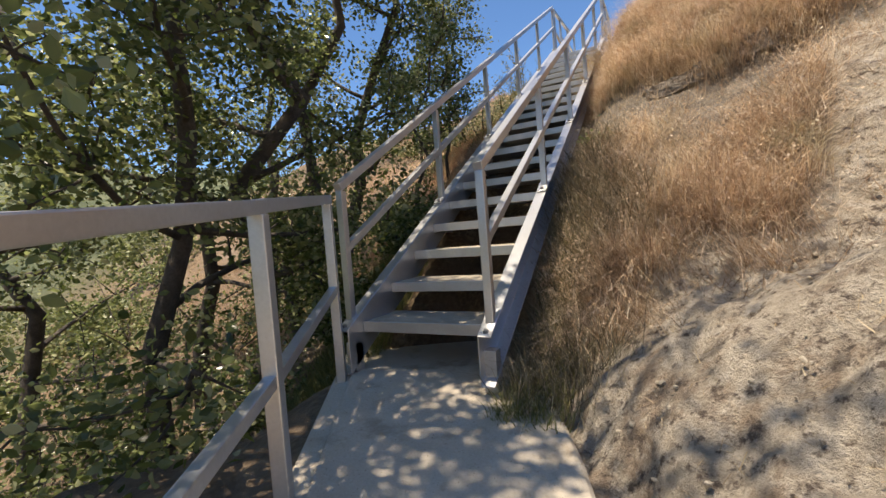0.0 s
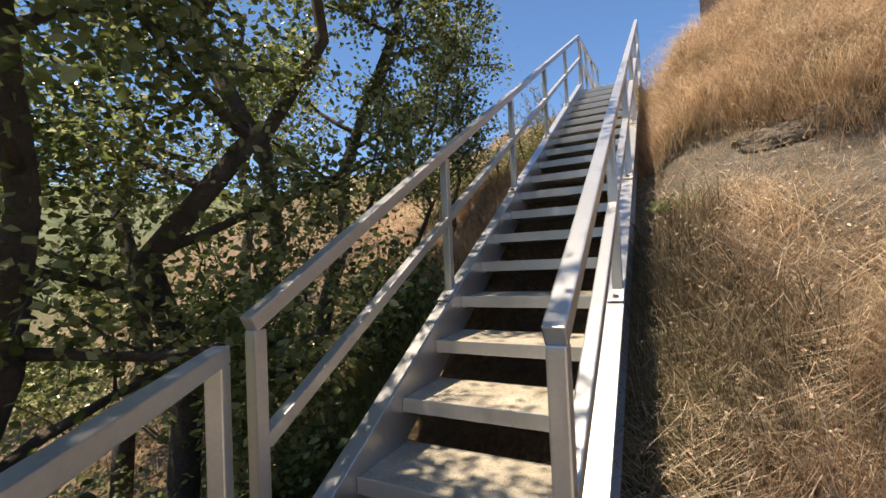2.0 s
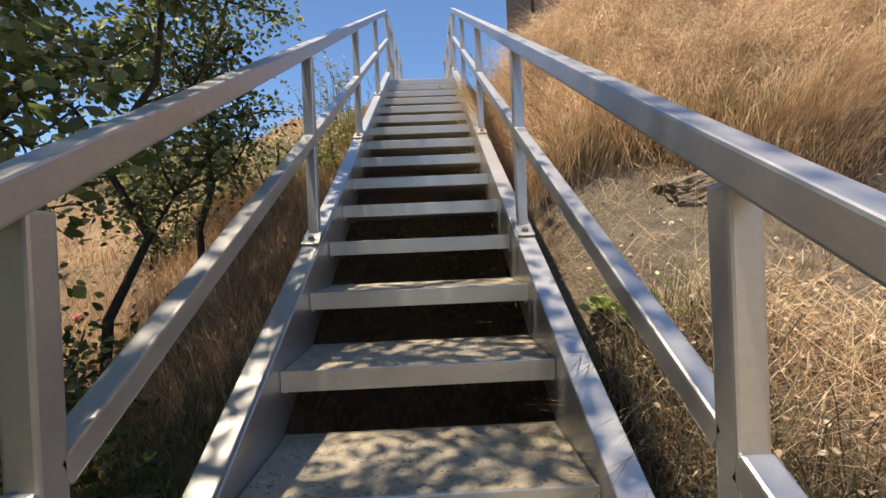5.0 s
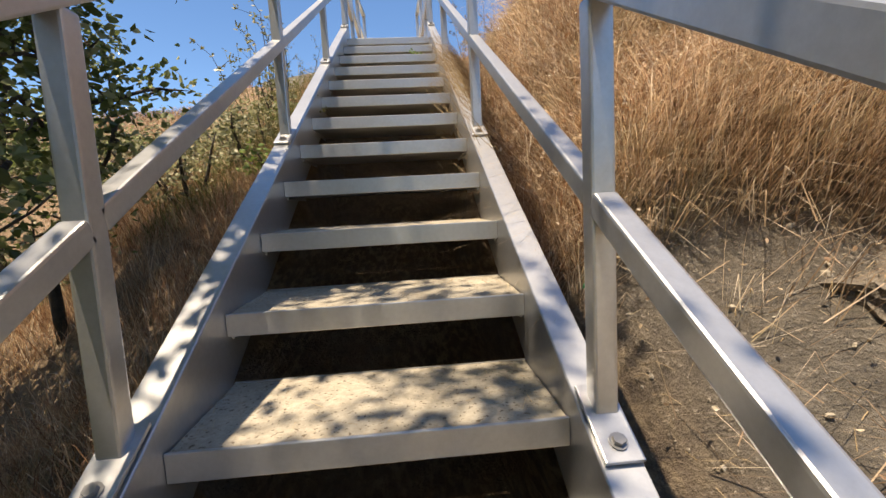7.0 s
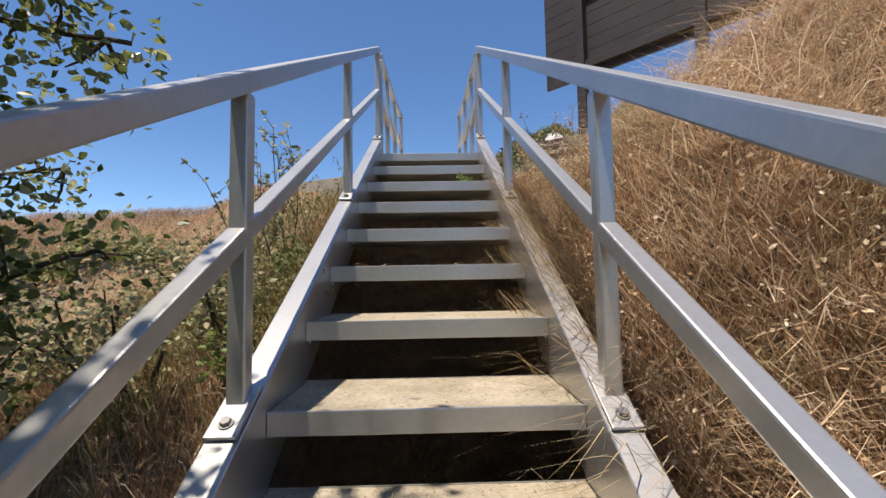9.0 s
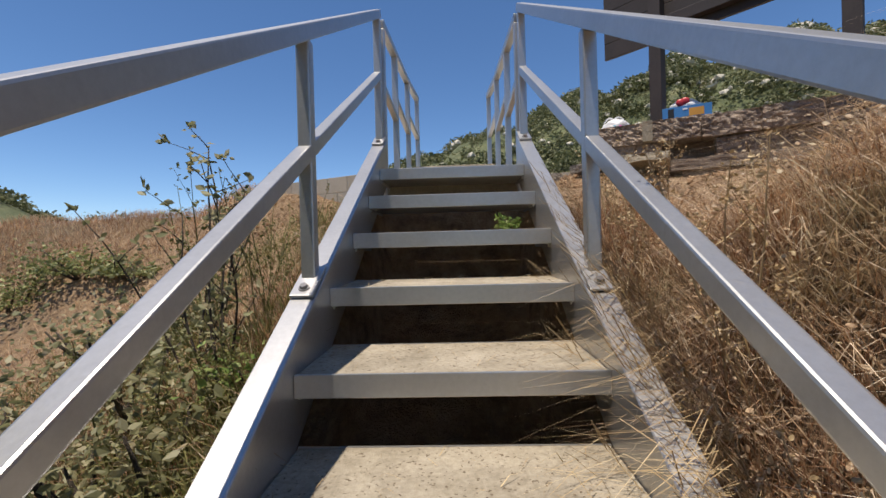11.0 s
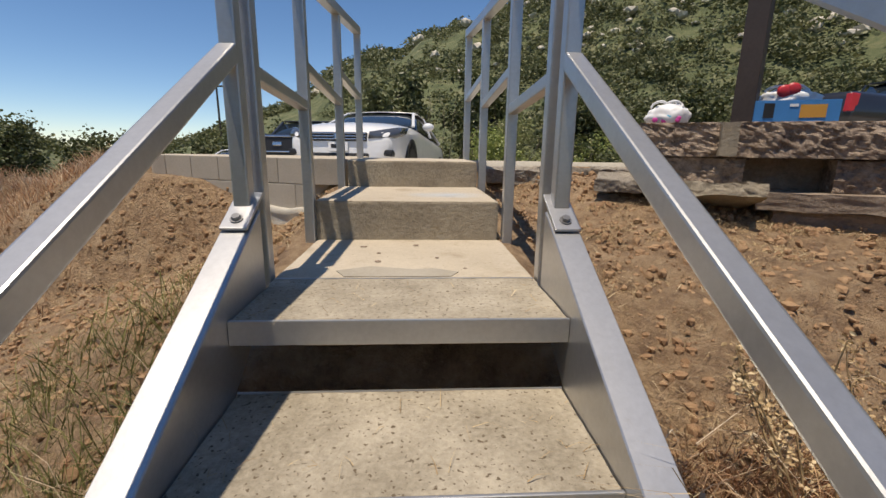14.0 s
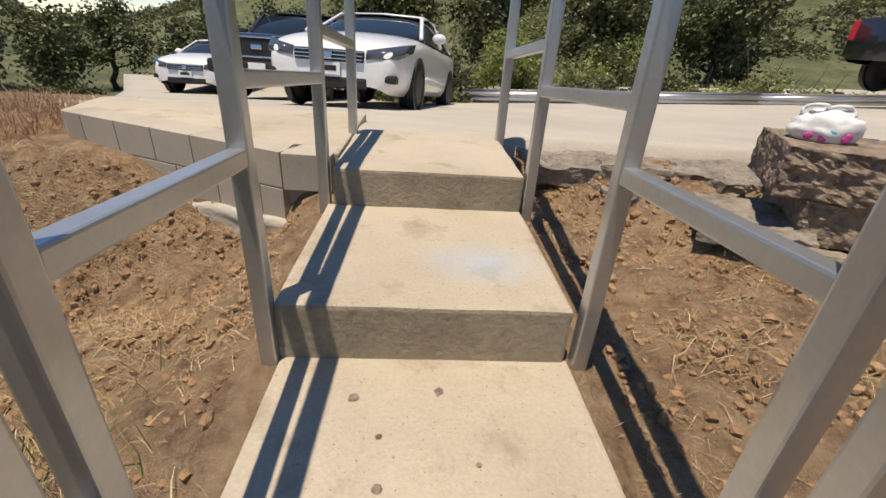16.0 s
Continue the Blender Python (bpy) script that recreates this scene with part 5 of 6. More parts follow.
# rock ledges overhanging the bare slope
for x0, y0, z0, w, d, h, turn in ((1.58, 3.22, 1.93, 0.62, 0.44, 0.16, 8), (2.12, 3.20, 2.10, 0.66, 0.44, 0.17, -6)):
    ob = rough_block("rock_ledge", (w, d, h), int(x0 * 100), 0.026, LEDGE, None, pose(x0, y0, z0, -6, -17, turn), 12)
    tagged(ob, "dark weathered rock ledge overhanging the slope below the grass", "rock")


# ---- the big board seen from behind ----
board = thing("sign_board", "large dark brown wooden board on tall square posts", "sign board")
BOARD = Matrix.Translation((1.66, 9.02, 0)) @ Matrix.Rotation(math.atan2(-0.74, 0.68), 4, "Z")
for s, foot in ((0.56, 4.60), (1.92, 4.60), (3.30, 4.60)):
    bm = bmesh.new()
    box(bm, s - 0.055, s + 0.055, -0.16, -0.05, foot - 0.15, 6.955, 0.006, BOARD)
    part("post", bm, BROWN, board)
for n in range(9):
    bm = bmesh.new()
    z = 5.47 + n * 0.165
    box(bm, 0.0, 3.6, -0.048, -0.010, z + 0.002, z + 0.163, 0.004, BOARD)
    part("plank", bm, BROWN, board)
bm = bmesh.new()
box(bm, -0.03, 3.63, -0.075, 0.02, 6.958, 7.02, 0.005, BOARD)
part("cap", bm, TRIM, board, "pale weathered cap board")
for z in (5.55, 6.75):
    for s0, s1 in ((0.615, 1.865), (1.975, 3.245)):
        bm = bmesh.new()
        box(bm, s0, s1, -0.13, -0.05, z, z + 0.10, 0.004, BOARD)
        part("cross_rail", bm, BROWN, board)


# ---- litter left on the wall ----
def bag(name, at, dims, seed, label, prints):
    t = thing(name, label, "bag", at=at)
    bm = bmesh.new()
    bmesh.ops.create_icosphere(bm, subdivisions=4, radius=1)
    for v in bm.verts:
        c = v.co.copy()
        k = 1 + 0.16 * noise.noise(c * 2.1 + Vector((seed, 0, 0))) + 0.07 * noise.noise(c * 6 + Vector((0, seed, 0))) + 0.03 * abs(noise.noise(c * 15))
        v.co = Vector((c.x * dims[0] / 2 * k, c.y * dims[1] / 2 * k, max(-0.0, (c.z * 0.62 + 0.40) * dims[2] * k)))
    part("sack", bm, WHITE, t, "crumpled white plastic", True)
    for hx in (-0.18, 0.12):
        bm = bmesh.new()
        pts = [Vector((dims[0] * (hx + 0.20 * math.cos(a)), 0.02 * math.sin(3 * a), dims[2] * (0.86 + 0.30 * math.sin(a)))) for a in (math.pi * k / 8 for k in range(9))]
        tube_path(bm, pts, 0.009, 0.008, 6)
        part("handle", bm, WHITE, t, "", True)
    for px, pz, w, mat_p in prints:
        bm = bmesh.new()
        bmesh.ops.create_uvsphere(bm, u_segments=10, v_segments=6, radius=w)
        for v in bm.verts:
            v.co = Vector((v.co.x * 0.8 + px * dims[0], v.co.y * 0.22 - dims[1] * 0.47, v.co.z * 0.7 + pz * dims[2]))
        part("print", bm, mat_p, t, "bright printed shape", True)


PRINTS = [(-0.28, 0.22, 0.022, MAGENTA), (-0.08, 0.18, 0.022, MAGENTA), (0.02, 0.34, 0.026, CYAN), (0.22, 0.20, 0.020, MAGENTA), (0.24, 0.30, 0.018, MAGENTA)]
bag("plastic_bag", on_ruin(0.19, 0.40, 4.662), (0.26, 0.17, 0.125), 3.0, "full white plastic shopping bag with bright prints on the wall", PRINTS)
bag("plastic_bag", on_ruin(0.80, 0.42, 4.672) @ pose(0.02, 0, 0.09), (0.30, 0.20, 0.10), 8.0, "crumpled white and red plastic bags in the blue box", [(-0.15, 0.8, 0.05, RED), (-0.02, 0.9, 0.05, RED)])
carton = thing("carton", "blue open cardboard carton with an orange print on the wall", "box", at=on_ruin(0.82, 0.38, 4.668))
for x0, x1, y0, y1, z0, z1 in ((-0.20, 0.20, -0.14, -0.134, 0, 0.115), (-0.20, 0.20, 0.134, 0.14, 0, 0.115), (-0.20, -0.194, -0.133, 0.133, 0, 0.115), (0.194, 0.20, -0.133, 0.133, 0, 0.115), (-0.193, 0.193, -0.133, 0.133, 0, 0.006)):
    bm = bmesh.new()
    box(bm, x0, x1, y0, y1, z0, z1, 0.001)
    part("panel", bm, BLUE, carton)
for x0, x1, z0, z1, mm in ((0.02, 0.14, 0.02, 0.09, ORANGE), (-0.15, -0.10, 0.02, 0.10, BLACK), (-0.03, 0.01, 0.08, 0.095, WHITE)):
    bm = bmesh.new()
    box(bm, x0, x1, -0.143, -0.1405, z0, z1, 0.0)
    part("print", bm, mm, carton)


# ---- parked vehicles ----
def loft(rings, closed_ends=True):
    bm = bmesh.new()
    vs = [[bm.verts.new(p) for p in ring] for ring in rings]
    for a, b in zip(vs, vs[1:]):
        for k in range(len(a) - 1):
            bm.faces.new((a[k], a[k + 1], b[k + 1], b[k]))
    if closed_ends:
        bm.faces.new(vs[0][::-1])
        bm.faces.new(vs[-1])
    bmesh.ops.recalc_face_normals(bm, faces=bm.faces)
    return bm


def body_ring(y, hw, z0, zs, zb, crown):
    """Half-open ring round the body: sill, flank, shoulder, deck."""
    return [(-hw * 0.86, y, z0), (-hw * 0.97, y, z0 + 0.08), (-hw, y, zs), (-hw * 0.985, y, zb - 0.10), (-hw * 0.90, y, zb - 0.015), (-hw * 0.55, y, zb + crown * 0.7), (0, y, zb + crown), (hw * 0.55, y, zb + crown * 0.7), (hw * 0.90, y, zb - 0.015), (hw * 0.985, y, zb - 0.10), (hw, y, zs), (hw * 0.97, y, z0 + 0.08), (hw * 0.86, y, z0)]


def wheel(car, x, y, rad, width):
    w = new("wheel")
    w.parent = car
    w.matrix_local = Matrix.Translation((x, y, rad)) @ pose(0, 0, 0, 0, 90, 0)
    bm = bmesh.new()
    prof = [(rad * 0.66, -width / 2), (rad * 0.93, -width / 2), (rad, -width * 0.36), (rad, width * 0.36), (rad * 0.93, width / 2), (rad * 0.66, width / 2)]
    loops = [[(q * math.cos(a), q * math.sin(a), h) for q, h in prof] for a in (2 * math.pi * k / 32 for k in range(33))]
    bm = loft(loops, False)
    bmesh.ops.remove_doubles(bm, verts=bm.verts, dist=0.0005)
    tyre = part("tyre", bm, TYRE, w, "", True)
    bm = bmesh.new()
    side = 1 if x > 0 else -1
    for k in range(10):
        a = 2 * math.pi * k / 10
        beam(bm, (rad * 0.10 * math.cos(a), rad * 0.10 * math.sin(a), side * width * 0.40), (rad * 0.64 * math.cos(a), rad * 0.64 * math.sin(a), side * width * 0.44), rad * 0.10, 0.02, 0.004)
    bmesh.ops.create_cone(bm, cap_ends=True, segments=20, radius1=rad * 0.16, radius2=rad * 0.14, depth=0.03, matrix=Matrix.Translation((0, 0, side * width * 0.41)))
    part("rim", bm, CHROME, w, "alloy rim")
    # Black disc stands in for the dark gaps behind the spokes.
    bm = bmesh.new()
    bmesh.ops.create_cone(bm, cap_ends=True, segments=28, radius1=rad * 0.67, radius2=rad * 0.67, depth=0.02)
    part("brake_disc", bm, BLACK, w)
    return w


def sub(name, car, material, x0, x1, y0, y1, z0, z1, bevel=0.02, label="", m=None):
    bm = bmesh.new()
    box(bm, x0, x1, y0, y1, z0, z1, bevel, m)
    return part(name, bm, material, car, label, False)


def sedan(name, label, at, paint, L=4.85, W=1.85, H=1.42, group="parked cars"):
    """Front at y = 0, tail at y = L, ground at z = 0."""
    car = thing(name, label, "car", group, at=at)
    hw = W / 2
    st = [(0.0, 0.74, 0.30, 0.50, 0.60, 0.02), (0.05, 0.86, 0.22, 0.48, 0.70, 0.03), (0.22, 0.96, 0.19, 0.50, 0.80, 0.04), (0.6, 1.0, 0.19, 0.55, 0.89, 0.05), (1.2, 1.0, 0.20, 0.58, 0.97, 0.055), (1.7, 1.0, 0.21, 0.60, 1.0, 0.03), (2.6, 1.0, 0.21, 0.60, 1.0, 0.02), (3.6, 1.0, 0.21, 0.62, 1.02, 0.02), (4.2, 0.98, 0.22, 0.64, 1.04, 0.03), (4.65, 0.93, 0.26, 0.64, 1.03, 0.02), (4.85, 0.82, 0.34, 0.62, 0.92, 0.02)]
    k = L / 4.85
    bm = loft([body_ring(y * k, hw * a, z0, zs, zb, c) for y, a, z0, zs, zb, c in st])
    body = part("body", bm, paint, car, "", True)
    sd = body.modifiers.new("smooth", "SUBSURF")
    sd.levels = sd.render_levels = 2
    gh = [(1.30, 0.80, 0.97, 0.985), (1.75, 0.80, 1.0, 1.21), (2.15, 0.76, 1.0, H - 0.035), (2.7, 0.74, 1.0, H), (3.3, 0.72, 1.0, H - 0.03), (3.8, 0.70, 1.02, 1.27), (4.25, 0.72, 1.03, 1.04)]
    rings = []
    for y, a, zb, zt in gh:
        b, t = hw * 0.93, hw * a
        rings.append([(-b, y * k, zb - 0.03), (-(b + t) / 2 - 0.01, y * k, (zb + zt) / 2), (-t * 0.93, y * k, zt - 0.02), (-t * 0.5, y * k, zt + 0.005), (0, y * k, zt + 0.012), (t * 0.5, y * k, zt + 0.005), (t * 0.93, y * k, zt - 0.02), ((b + t) / 2 + 0.01, y * k, (zb + zt) / 2), (b, y * k, zb - 0.03)])
    glass = part("window_glass", loft(rings), AUTOGLASS, car, "dark tinted glass", True)
    sd = glass.modifiers.new("smooth", "SUBSURF")
    sd.levels = sd.render_levels = 2
    # roof skin and pillars over the glass
    roof = []
    for y, a, zt in ((2.02, 0.73, H - 0.055), (2.3, 0.755, H - 0.005), (2.7, 0.745, H + 0.012), (3.2, 0.725, H - 0.008), (3.45, 0.69, H - 0.07)):
        t = hw * a
        roof.append([(-t, y * k, zt - 0.035), (-t * 0.9, y * k, zt), (0, y * k, zt + 0.022), (t * 0.9, y * k, zt), (t, y * k, zt - 0.035)])
    ob = part("roof", loft(roof, False), paint, car, "", True)
    so = ob.modifiers.new("skin", "SOLIDIFY")
    so.thickness = 0.02
    for s in (-1, 1):
        for (ya, xa, za), (yb, xb, zb) in (((1.33, 0.90, 0.985), (2.06, 0.71, H - 0.06)), ((2.85, 0.93, 1.0), (2.80, 0.755, H - 0.03)), ((4.15, 0.88, 1.04), (3.42, 0.70, H - 0.07))):
            bm = bmesh.new()
            beam(bm, (s * hw * xa, ya * k, za), (s * hw * xb, yb * k, zb), 0.055, 0.03, 0.008)
            part("pillar", bm, paint, car)
        bm = bmesh.new()
        bmesh.ops.create_uvsphere(bm, u_segments=14, v_segments=8, radius=1, matrix=Matrix.Translation((s * (hw + 0.10), 1.72 * k, 1.04)) @ Matrix.Diagonal((0.11, 0.07, 0.075, 1)))
        part("mirror", bm, paint, car, "", True)
        # swept headlamp
        rings = [[(s * hw * 0.50, 0.025, 0.575), (s * hw * 0.50, 0.06, 0.675)], [(s * hw * 0.70, 0.045, 0.58), (s * hw * 0.72, 0.11, 0.715)], [(s * hw * 0.91, 0.13, 0.615), (s * hw * 0.91, 0.25, 0.77)], [(s * hw * 1.0, 0.40, 0.70), (s * hw * 0.985, 0.58, 0.82)]]
        ob = part("headlamp", loft(rings, False), LAMP, car, "smoky swept headlamp", True)
        so = ob.modifiers.new("depth", "SOLIDIFY")
        so.thickness, so.offset = 0.07, 0
        sub("fog_lamp", car, BLACK, s * hw * 0.74 - 0.15, s * hw * 0.74 + 0.15, 0.03, 0.2, 0.33, 0.43, 0.03)
        for wy in (0.95, 0.95 + 2.78 * k):
            bm = bmesh.new()
            bmesh.ops.create_cone(bm, cap_ends=True, segments=28, radius1=0.375, radius2=0.375, depth=0.10, matrix=Matrix.Translation((s * (hw - 0.045), wy * k, 0.335)) @ pose(0, 0, 0, 0, 90, 0))
            part("wheel_arch", bm, BLACK, car)
            wheel(car, s * (hw - 0.105), wy * k, 0.335, 0.22)
    sub("grille", car, BLACK, -hw * 0.48, hw * 0.48, -0.018, 0.1, 0.54, 0.675, 0.02, "black grille")
    for z in (0.562, 0.604, 0.646):
        sub("grille_bar", car, CHROME, -hw * 0.47, hw * 0.47, -0.034, -0.0185, z, z + 0.016, 0.004, "bright grille bar")
    sub("badge", car, CHROME, -0.06, 0.06, -0.046, -0.0345, 0.555, 0.66, 0.02, "bright maker's badge")
    sub("intake", car, BLACK, -hw * 0.52, hw * 0.52, -0.008, 0.1, 0.24, 0.37, 0.03)
    sub("number_plate", car, WHITE, -0.155, 0.155, -0.034, -0.0135, 0.385, 0.525, 0.004, "white number plate")
    sub("plate_line", car, BLACK, -0.11, 0.11, -0.037, -0.0345, 0.43, 0.49, 0.0, "dark unreadable characters")
    return car


def pickup(name, label, at, paint, L=5.4, W=1.9, H=1.71, tail=False, group="parked cars"):
    car = thing(name, label, "car", group, at=at)
    hw = W / 2
    st = [(0.0, 0.86, 0.48, 0.70, 1.0, 0.01), (0.10, 0.94, 0.42, 0.72, 1.08, 0.02), (0.5, 1.0, 0.40, 0.75, 1.13, 0.03), (1.2, 1.0, 0.40, 0.75, 1.17, 0.03), (1.6, 1.0, 0.40, 0.75, 1.18, 0.01), (3.5, 1.0, 0.40, 0.78, 1.18, 0.0), (3.55, 1.0, 0.42, 0.80, 1.24, 0.0), (5.3, 1.0, 0.45, 0.82, 1.26, 0.0), (5.4, 0.97, 0.50, 0.82, 1.25, 0.0)]
    part("body", loft([body_ring(y, hw * a, z0, zs, zb, c) for y, a, z0, zs, zb, c in st]), paint, car, "", True)
    gh = [(1.45, 0.86, 1.15, 1.17), (2.05, 0.80, 1.16, H - 0.05), (2.5, 0.79, 1.16, H), (3.3, 0.78, 1.16, H - 0.02), (3.5, 0.80, 1.16, 1.20)]
    rings = [[(-hw * 0.94, y, zb), (-hw * (0.94 + a) / 2, y, (zb + zt) / 2), (-hw * a * 0.95, y, zt - 0.02), (0, y, zt + 0.02), (hw * a * 0.95, y, zt - 0.02), (hw * (0.94 + a) / 2, y, (zb + zt) / 2), (hw * 0.94, y, zb)] for y, a, zb, zt in gh]
    part("window_glass", loft(rings), AUTOGLASS, car, "dark tinted glass", True)
    sub("roof", car, paint, -hw * 0.76, hw * 0.76, 2.1, 3.35, H - 0.005, H + 0.035, 0.02)
    for s in (-1, 1):
        for (ya, xa, za), (yb, xb, zb) in (((1.5, 0.93, 1.17), (2.1, 0.78, H - 0.02)), ((2.8, 0.95, 1.18), (2.75, 0.79, H)), ((3.48, 0.95, 1.18), (3.36, 0.78, H))):
            bm = bmesh.new()
            beam(bm, (s * hw * xa, ya, za), (s * hw * xb, yb, zb), 0.06, 0.05, 0.008)
            part("pillar", bm, paint, car)
        sub("headlamp", car, LAMP, s * hw * 0.74 - 0.17, s * hw * 0.74 + 0.17, -0.02, 0.3, 0.86, 1.02, 0.03, "clear headlamp")
        sub("tail_lamp", car, RED, s * hw * 0.92 - 0.07, s * hw * 0.92 + 0.07, 5.25, 5.42, 0.85, 1.20, 0.02, "red tail lamp")
        bm = bmesh.new()
        box(bm, s * (hw + 0.14) - 0.10, s * (hw + 0.14) + 0.10, 1.75, 1.85, 1.18, 1.36, 0.03)
        part("mirror", bm, BLACK, car)
        for wy in (0.95, 4.35):
            bm = bmesh.new()
            bmesh.ops.create_cone(bm, cap_ends=True, segments=28, radius1=0.44, radius2=0.44, depth=0.10, matrix=Matrix.Translation((s * (hw - 0.045), wy, 0.40)) @ pose(0, 0, 0, 0, 90, 0))
            part("wheel_arch", bm, BLACK, car)
            wheel(car, s * (hw - 0.12), wy, 0.39, 0.25)
    sub("grille", car, BLACK, -hw * 0.56, hw * 0.56, -0.03, 0.1, 0.74, 1.02, 0.02, "black mesh grille")
    for x0, x1, z0, z1 in ((-0.60, 0.60, 1.022, 1.055), (-0.60, 0.60, 0.705, 0.738), (-0.60, -0.562, 0.7385, 1.0215), (0.562, 0.60, 0.7385, 1.0215)):
        sub("grille_frame", car, CHROME, hw * x0, hw * x1, -0.05, 0.1, z0, z1, 0.01, "bright grille surround")
    sub("badge", car, CHROME, -0.10, 0.10, -0.045, -0.0305, 0.84, 0.93, 0.02)
    sub("bumper", car, BLACK, -hw * 0.97, hw * 0.97, -0.06, 0.35, 0.42, 0.66, 0.06, "black bumper")
    sub("number_plate", car, WHITE, -0.155, 0.155, -0.075, -0.0605, 0.48, 0.62, 0.004, "white number plate")
    return car


def stand(front, rear_dir, drop):
    y = Vector((rear_dir[0], rear_dir[1], -drop)).normalized()
    x = y.cross(Vector((0, 0, 1))).normalized()
    z = x.cross(y)
    m = Matrix((x, y, z)).transposed().to_4x4()
    m.translation = front
    return m


SLOPE = 0.118
fy = 12.75
sedan("car", "white four-door sedan parked facing the stairs", stand((-1.18, fy, float(road_z(-1.18, fy))), (0.218, 0.975), SLOPE), CAR_WHITE)
fy = 15.5
pickup("car", "charcoal pickup truck with a bright grille surround, parked beside the sedan", stand((-2.95, fy, float(road_z(-2.95, fy))), (0.10, 0.99), SLOPE), CAR_DARK)
fy = 18.6
sedan("car", "white compact sedan parked beyond the pickup", stand((-5.75, fy, float(road_z(-5.75, fy))), (0.05, 1.0), SLOPE), CAR_WHITE, 4.6, 1.80, 1.42)
m = stand((14.0, 15.7, float(road_z(11.0, 15.7)) + 0.02), (-1.0, -0.03), -0.045)
pickup("car", "black pickup truck with red tail lamps parked along the road", m, CAR_DARK)

# guard rail at the far edge of the road
guard = thing("guard_rail", "weathered galvanised road guard rail on short posts", "guard rail")
GY = 18.3
prof = [(0, 0.0), (0.03, 0.03), (0.0, 0.08), (-0.05, 0.11), (-0.05, 0.15), (0.0, 0.18), (-0.05, 0.21), (-0.05, 0.25), (0.0, 0.28), (0.03, 0.33), (0, 0.36)]
gb = float(road_z(0, GY)) - 0.02
for n in range(5):
    x0, x1 = 1.0 + 3.8 * n, 1.0 + 3.8 * (n + 1) + 0.06
    bm = loft([[(x, GY + a, gb + z + 0.042 * x) for a, z in prof] for x in (x0, (x0 + x1) / 2, x1)], False)
    ob = part("beam", bm, STEEL, guard, "", True)
    so = ob.modifiers.new("thickness", "SOLIDIFY")
    so.thickness = 0.006
for n in range(9):
    x = 1.3 + 1.9 * n
    bm = bmesh.new()
    box(bm, x - 0.07, x + 0.07, GY + 0.04, GY + 0.20, gb - 0.9, gb + 0.40 + 0.042 * x, 0.01)
    part("post", bm, BARK, guard, "weathered timber post")

# utility pole on the far slope
pole = thing("utility_pole", "thin dark wooden utility pole with a crossarm on the slope", "utility pole")
bm = bmesh.new()
px, py = -24.0, 62.0
rod(bm, (px, py, gz(px, py) - 0.5), (px, py, gz(px, py) + 9), 0.16, 0.11, 8)
part("shaft", bm, BARK, pole)
bm = bmesh.new()
box(bm, px - 1.1, px + 1.1, py - 0.19, py - 0.12, gz(px, py) + 7.9, gz(px, py) + 8.1, 0.01)
part("crossarm", bm, BARK, pole)


# ---- weeds growing through the stairs ----
def stalks(name, x, y, n, height, seed, label, material, base=None, heads=True):
    r = np.random.default_rng(seed)
    t = thing(name, label, "weed", at=Matrix.Translation((x, y, gz(x, y) if base is None else base)))
    bm = bmesh.new()
    tips = []
    for _ in range(n):
        h = Vector((r.normal(0, 0.35), r.normal(0, 0.35), 1))
        lp = limb_points((r.normal(0, 0.03), r.normal(0, 0.03), -0.02), h, height * r.uniform(0.6, 1.15), r, 0.25, 0.3, 6)
        tube_path(bm, lp, 0.0042, 0.0014, 4)
        for k in range(2, 6):
            tw = limb_points(lp[k], Vector((r.normal(0, 1), r.normal(0, 1), 0.8)), height * r.uniform(0.08, 0.24), r, 0.3, 0.2, 3)
            tube_path(bm, tw, 0.002, 0.0008, 3)
            tips += tw[1:]
        tips.append(lp[-1])
    part("stem", bm, material, t)
    c = np.array([list(v) for v in tips])
    many = 7 if heads else 3
    pos = np.repeat(c, many, 0) + r.normal(0, 0.010, (len(c) * many, 3))
    v, f = leaf_mesh(pos, np.full(len(pos), 0.015 if heads else 0.026), r, -0.2)
    tagged(arrays("seed_head" if heads else "foliage", v, f, material, t), kind="stuff")


for n, (x, y, k, hgt) in enumerate(((-0.98, 6.55, 9, 0.75), (-1.25, 6.0, 7, 0.6), (-0.80, 5.9, 6, 0.55), (-0.75, 5.2, 6, 0.6))):
    stalks("tall_weed", x, y, k, hgt, 200 + n, "tall branching half-dry weed with small seed heads", GREEN_WEED)
for n, (x, y, k, hgt) in enumerate(((0.78, 5.45, 7, 0.75), (0.80, 6.2, 6, 0.62), (0.95, 6.75, 6, 0.5), (1.25, 6.9, 5, 0.45), (0.7, 4.95, 6, 0.6), (1.6, 6.6, 5, 0.5), (2.1, 6.2, 6, 0.6))):
    stalks("wild_oat", x, y, k, hgt, 220 + n, "dry straw-coloured wild oats with drooping heads", STRAW)
stalks("tall_weed", -1.32, 6.62, 8, 1.05, 230, "tall grey-green branching weed beside the stairs", GREEN_WEED, heads=False)
for n, (x, y, rad, hgt) in enumerate(((-4.6, 9.5, 0.5, 0.30), (-5.4, 9.3, 0.6, 0.4), (-3.9, 9.45, 0.4, 0.2), (-6.4, 9.6, 0.7, 0.5))):
    shrub("low_bush", (x, y, gz(x, y)), rad, hgt, 1500, 0.05, 260 + n, "low yellow-green brush at the edge of the slope", SHRUB_LIGHT, "brush at the edge of the slope")
stalks("small_weed", 0.28, 17 * RUN + 0.17, 3, 0.065, 240, "small green weed growing on a tread", BRIGHT_WEED, base=17 * RISE + 0.012, heads=False)

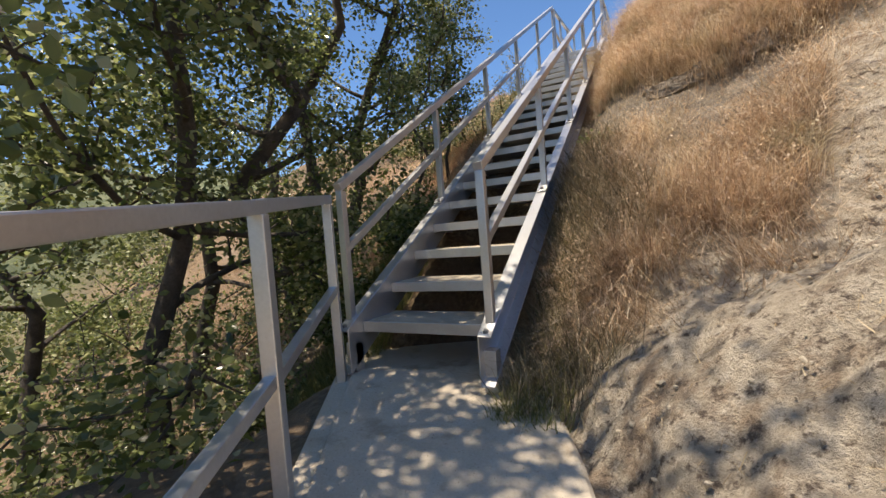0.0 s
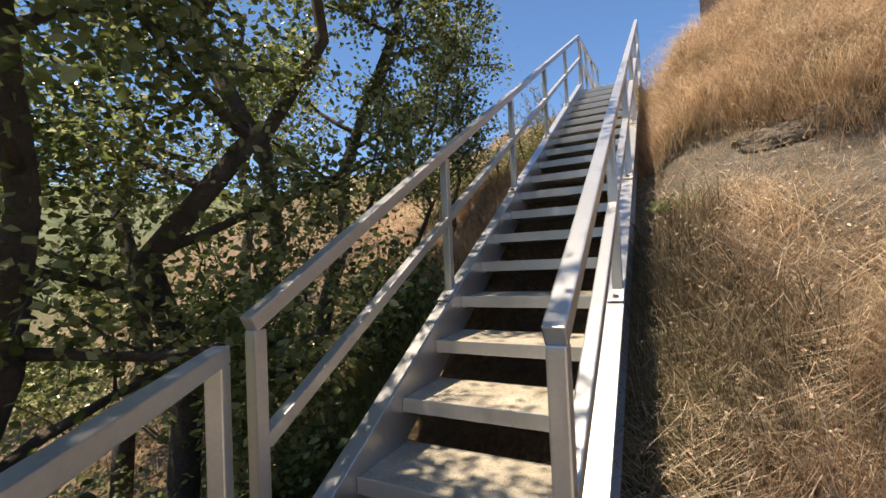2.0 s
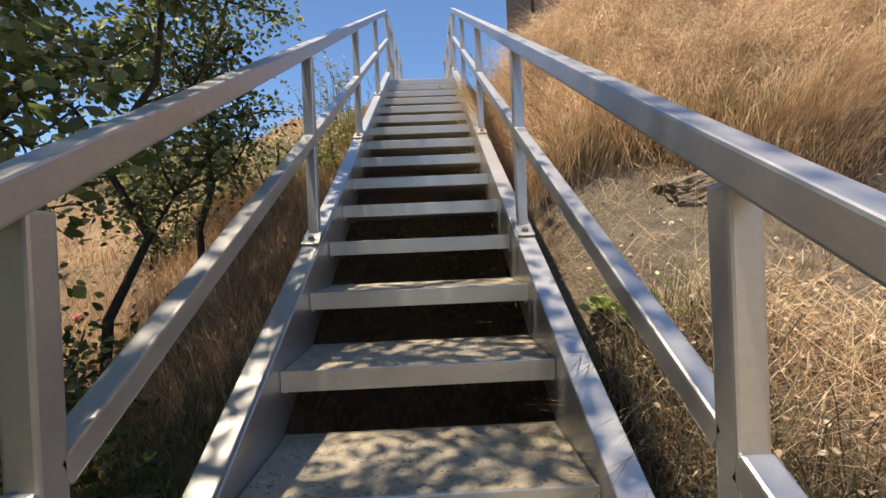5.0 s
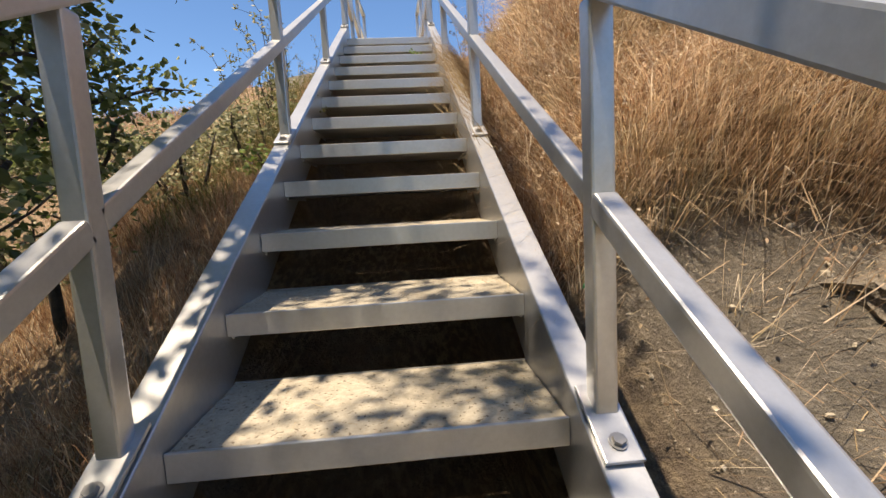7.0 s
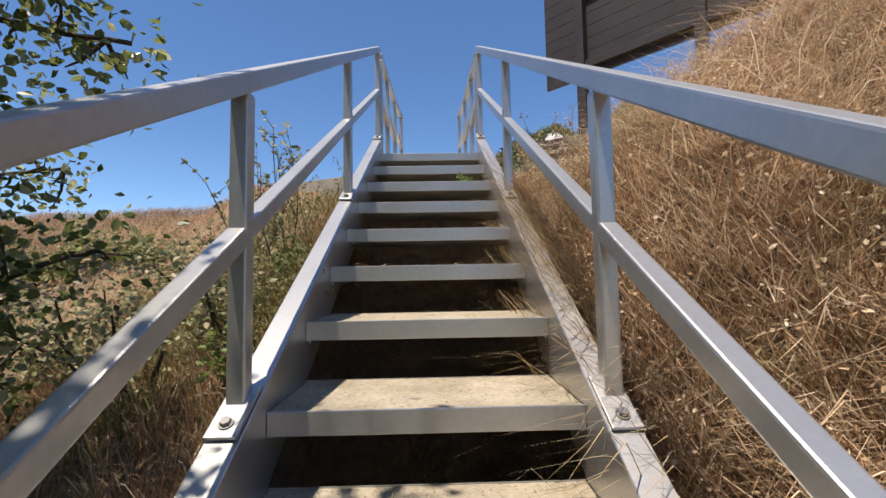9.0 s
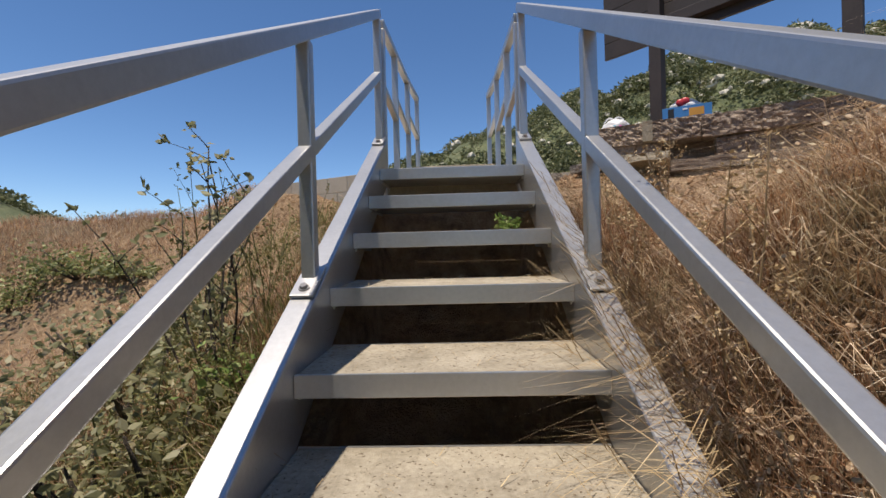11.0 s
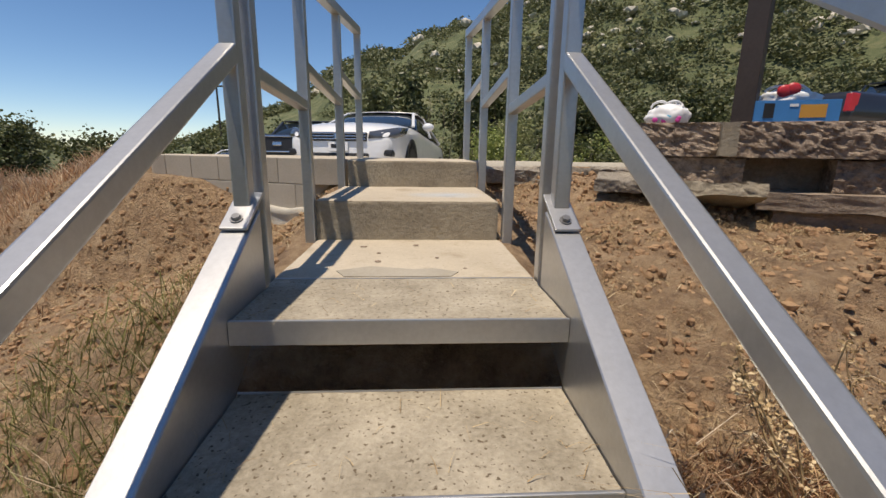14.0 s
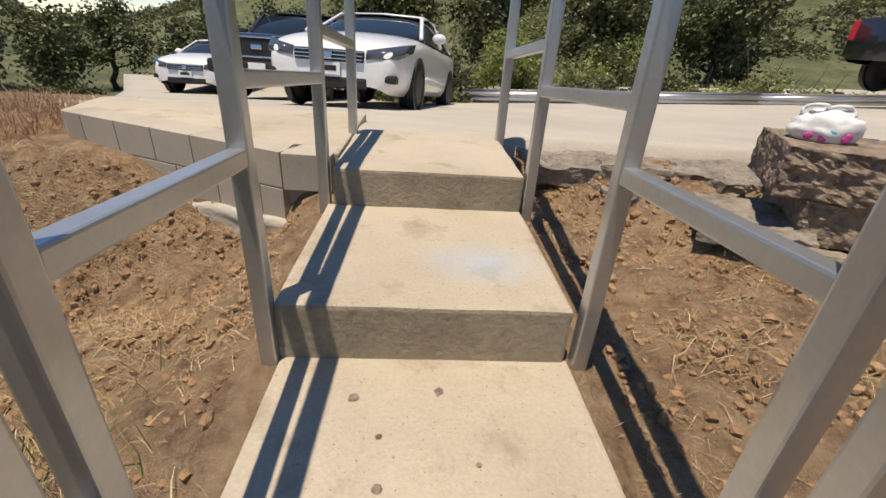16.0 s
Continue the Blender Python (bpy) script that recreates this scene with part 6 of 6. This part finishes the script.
# dry grass spilling over the stringer on to the upper treads, and debris on them
r = np.random.default_rng(33)
sets = []
for k in range(11, 18):
    n = int(260 * math.exp(-((k - 14) / 1.8) ** 2)) + 20
    x = 0.62 - np.abs(r.normal(0, 0.11, n))
    y = k * RUN + r.uniform(-0.05, 0.34, n)
    base = y * RISE / RUN + np.where(x > HALF, 0.085, 0.02)
    base = np.where(x > HALF, base, k * RISE + 0.01)
    base = np.where((x <= HALF) & (y < k * RUN), base - RISE + 0.0, base)
    sets.append(blades(x, y, r.uniform(0.06, 0.24, n), r.uniform(0.9, 1.9, n), r.uniform(0.002, 0.004, n), r, base=base, flow=np.array([-1.6, -0.4])))
for k in range(0, 20):
    n = 70
    x, y = r.uniform(-0.43, 0.43, n), k * RUN + r.uniform(0.03, 0.33, n)
    keep = np.where(np.abs(x) > 0.30, 1.0, 0.3) > r.uniform(0, 1, n)
    x, y = x[keep], y[keep]
    sets.append(blades(x, y, r.uniform(0.012, 0.05, len(x)), r.uniform(2.0, 2.2, len(x)), r.uniform(0.0015, 0.003, len(x)), r, base=np.full(len(x), k * RISE + 0.012)))
grass("stair_straw", sets, STRAW, "dry grass and straw lying on the treads")

# a green bottle cap and a red can dropped beside the stairs
cap = thing("bottle_cap", "bright green plastic bottle cap lying on the rock", "bottle cap", at=Matrix.Translation((0.741, 3.547, 1.874)))
bm = bmesh.new()
bmesh.ops.create_cone(bm, cap_ends=True, segments=18, radius1=0.019, radius2=0.018, depth=0.016, matrix=pose(0, 0, 0.008))
bmesh.ops.bevel(bm, geom=list(bm.edges), offset=0.002, segments=1, affect="EDGES")
part("cap", bm, plain("green_plastic", (0.02, 0.42, 0.17), 0.4), cap)
can = thing("drink_can", "crushed red and white drink can in the leaf litter", "can", at=Matrix.Translation((-3.308, 4.974, 1.099)) @ pose(0, 0, 0.03, 80, 0, 50))
bm = bmesh.new()
rings = [[(q * math.cos(a), q * math.sin(a) * 0.8, z) for q, z in ((0.020, -0.06), (0.032, -0.052), (0.033, -0.01), (0.030, 0.01), (0.033, 0.03), (0.032, 0.05), (0.022, 0.06))] for a in (2 * math.pi * k / 18 for k in range(19))]
bm.free()
bm = loft(rings, False)
bmesh.ops.remove_doubles(bm, verts=bm.verts, dist=0.0004)
part("shell", bm, RED, can, "", True)
bm = bmesh.new()
bmesh.ops.create_cone(bm, cap_ends=True, segments=18, radius1=0.022, radius2=0.021, depth=0.004, matrix=Matrix.Translation((0, 0, 0.060)) @ Matrix.Diagonal((1, 0.8, 1, 1)))
part("lid", bm, CHROME, can)
bm = bmesh.new()
bmesh.ops.create_cone(bm, cap_ends=True, segments=18, radius1=0.0345, radius2=0.0345, depth=0.016, matrix=Matrix.Translation((0, 0, -0.03)) @ Matrix.Diagonal((1, 0.8, 1, 1)))
part("band", bm, WHITE, can)
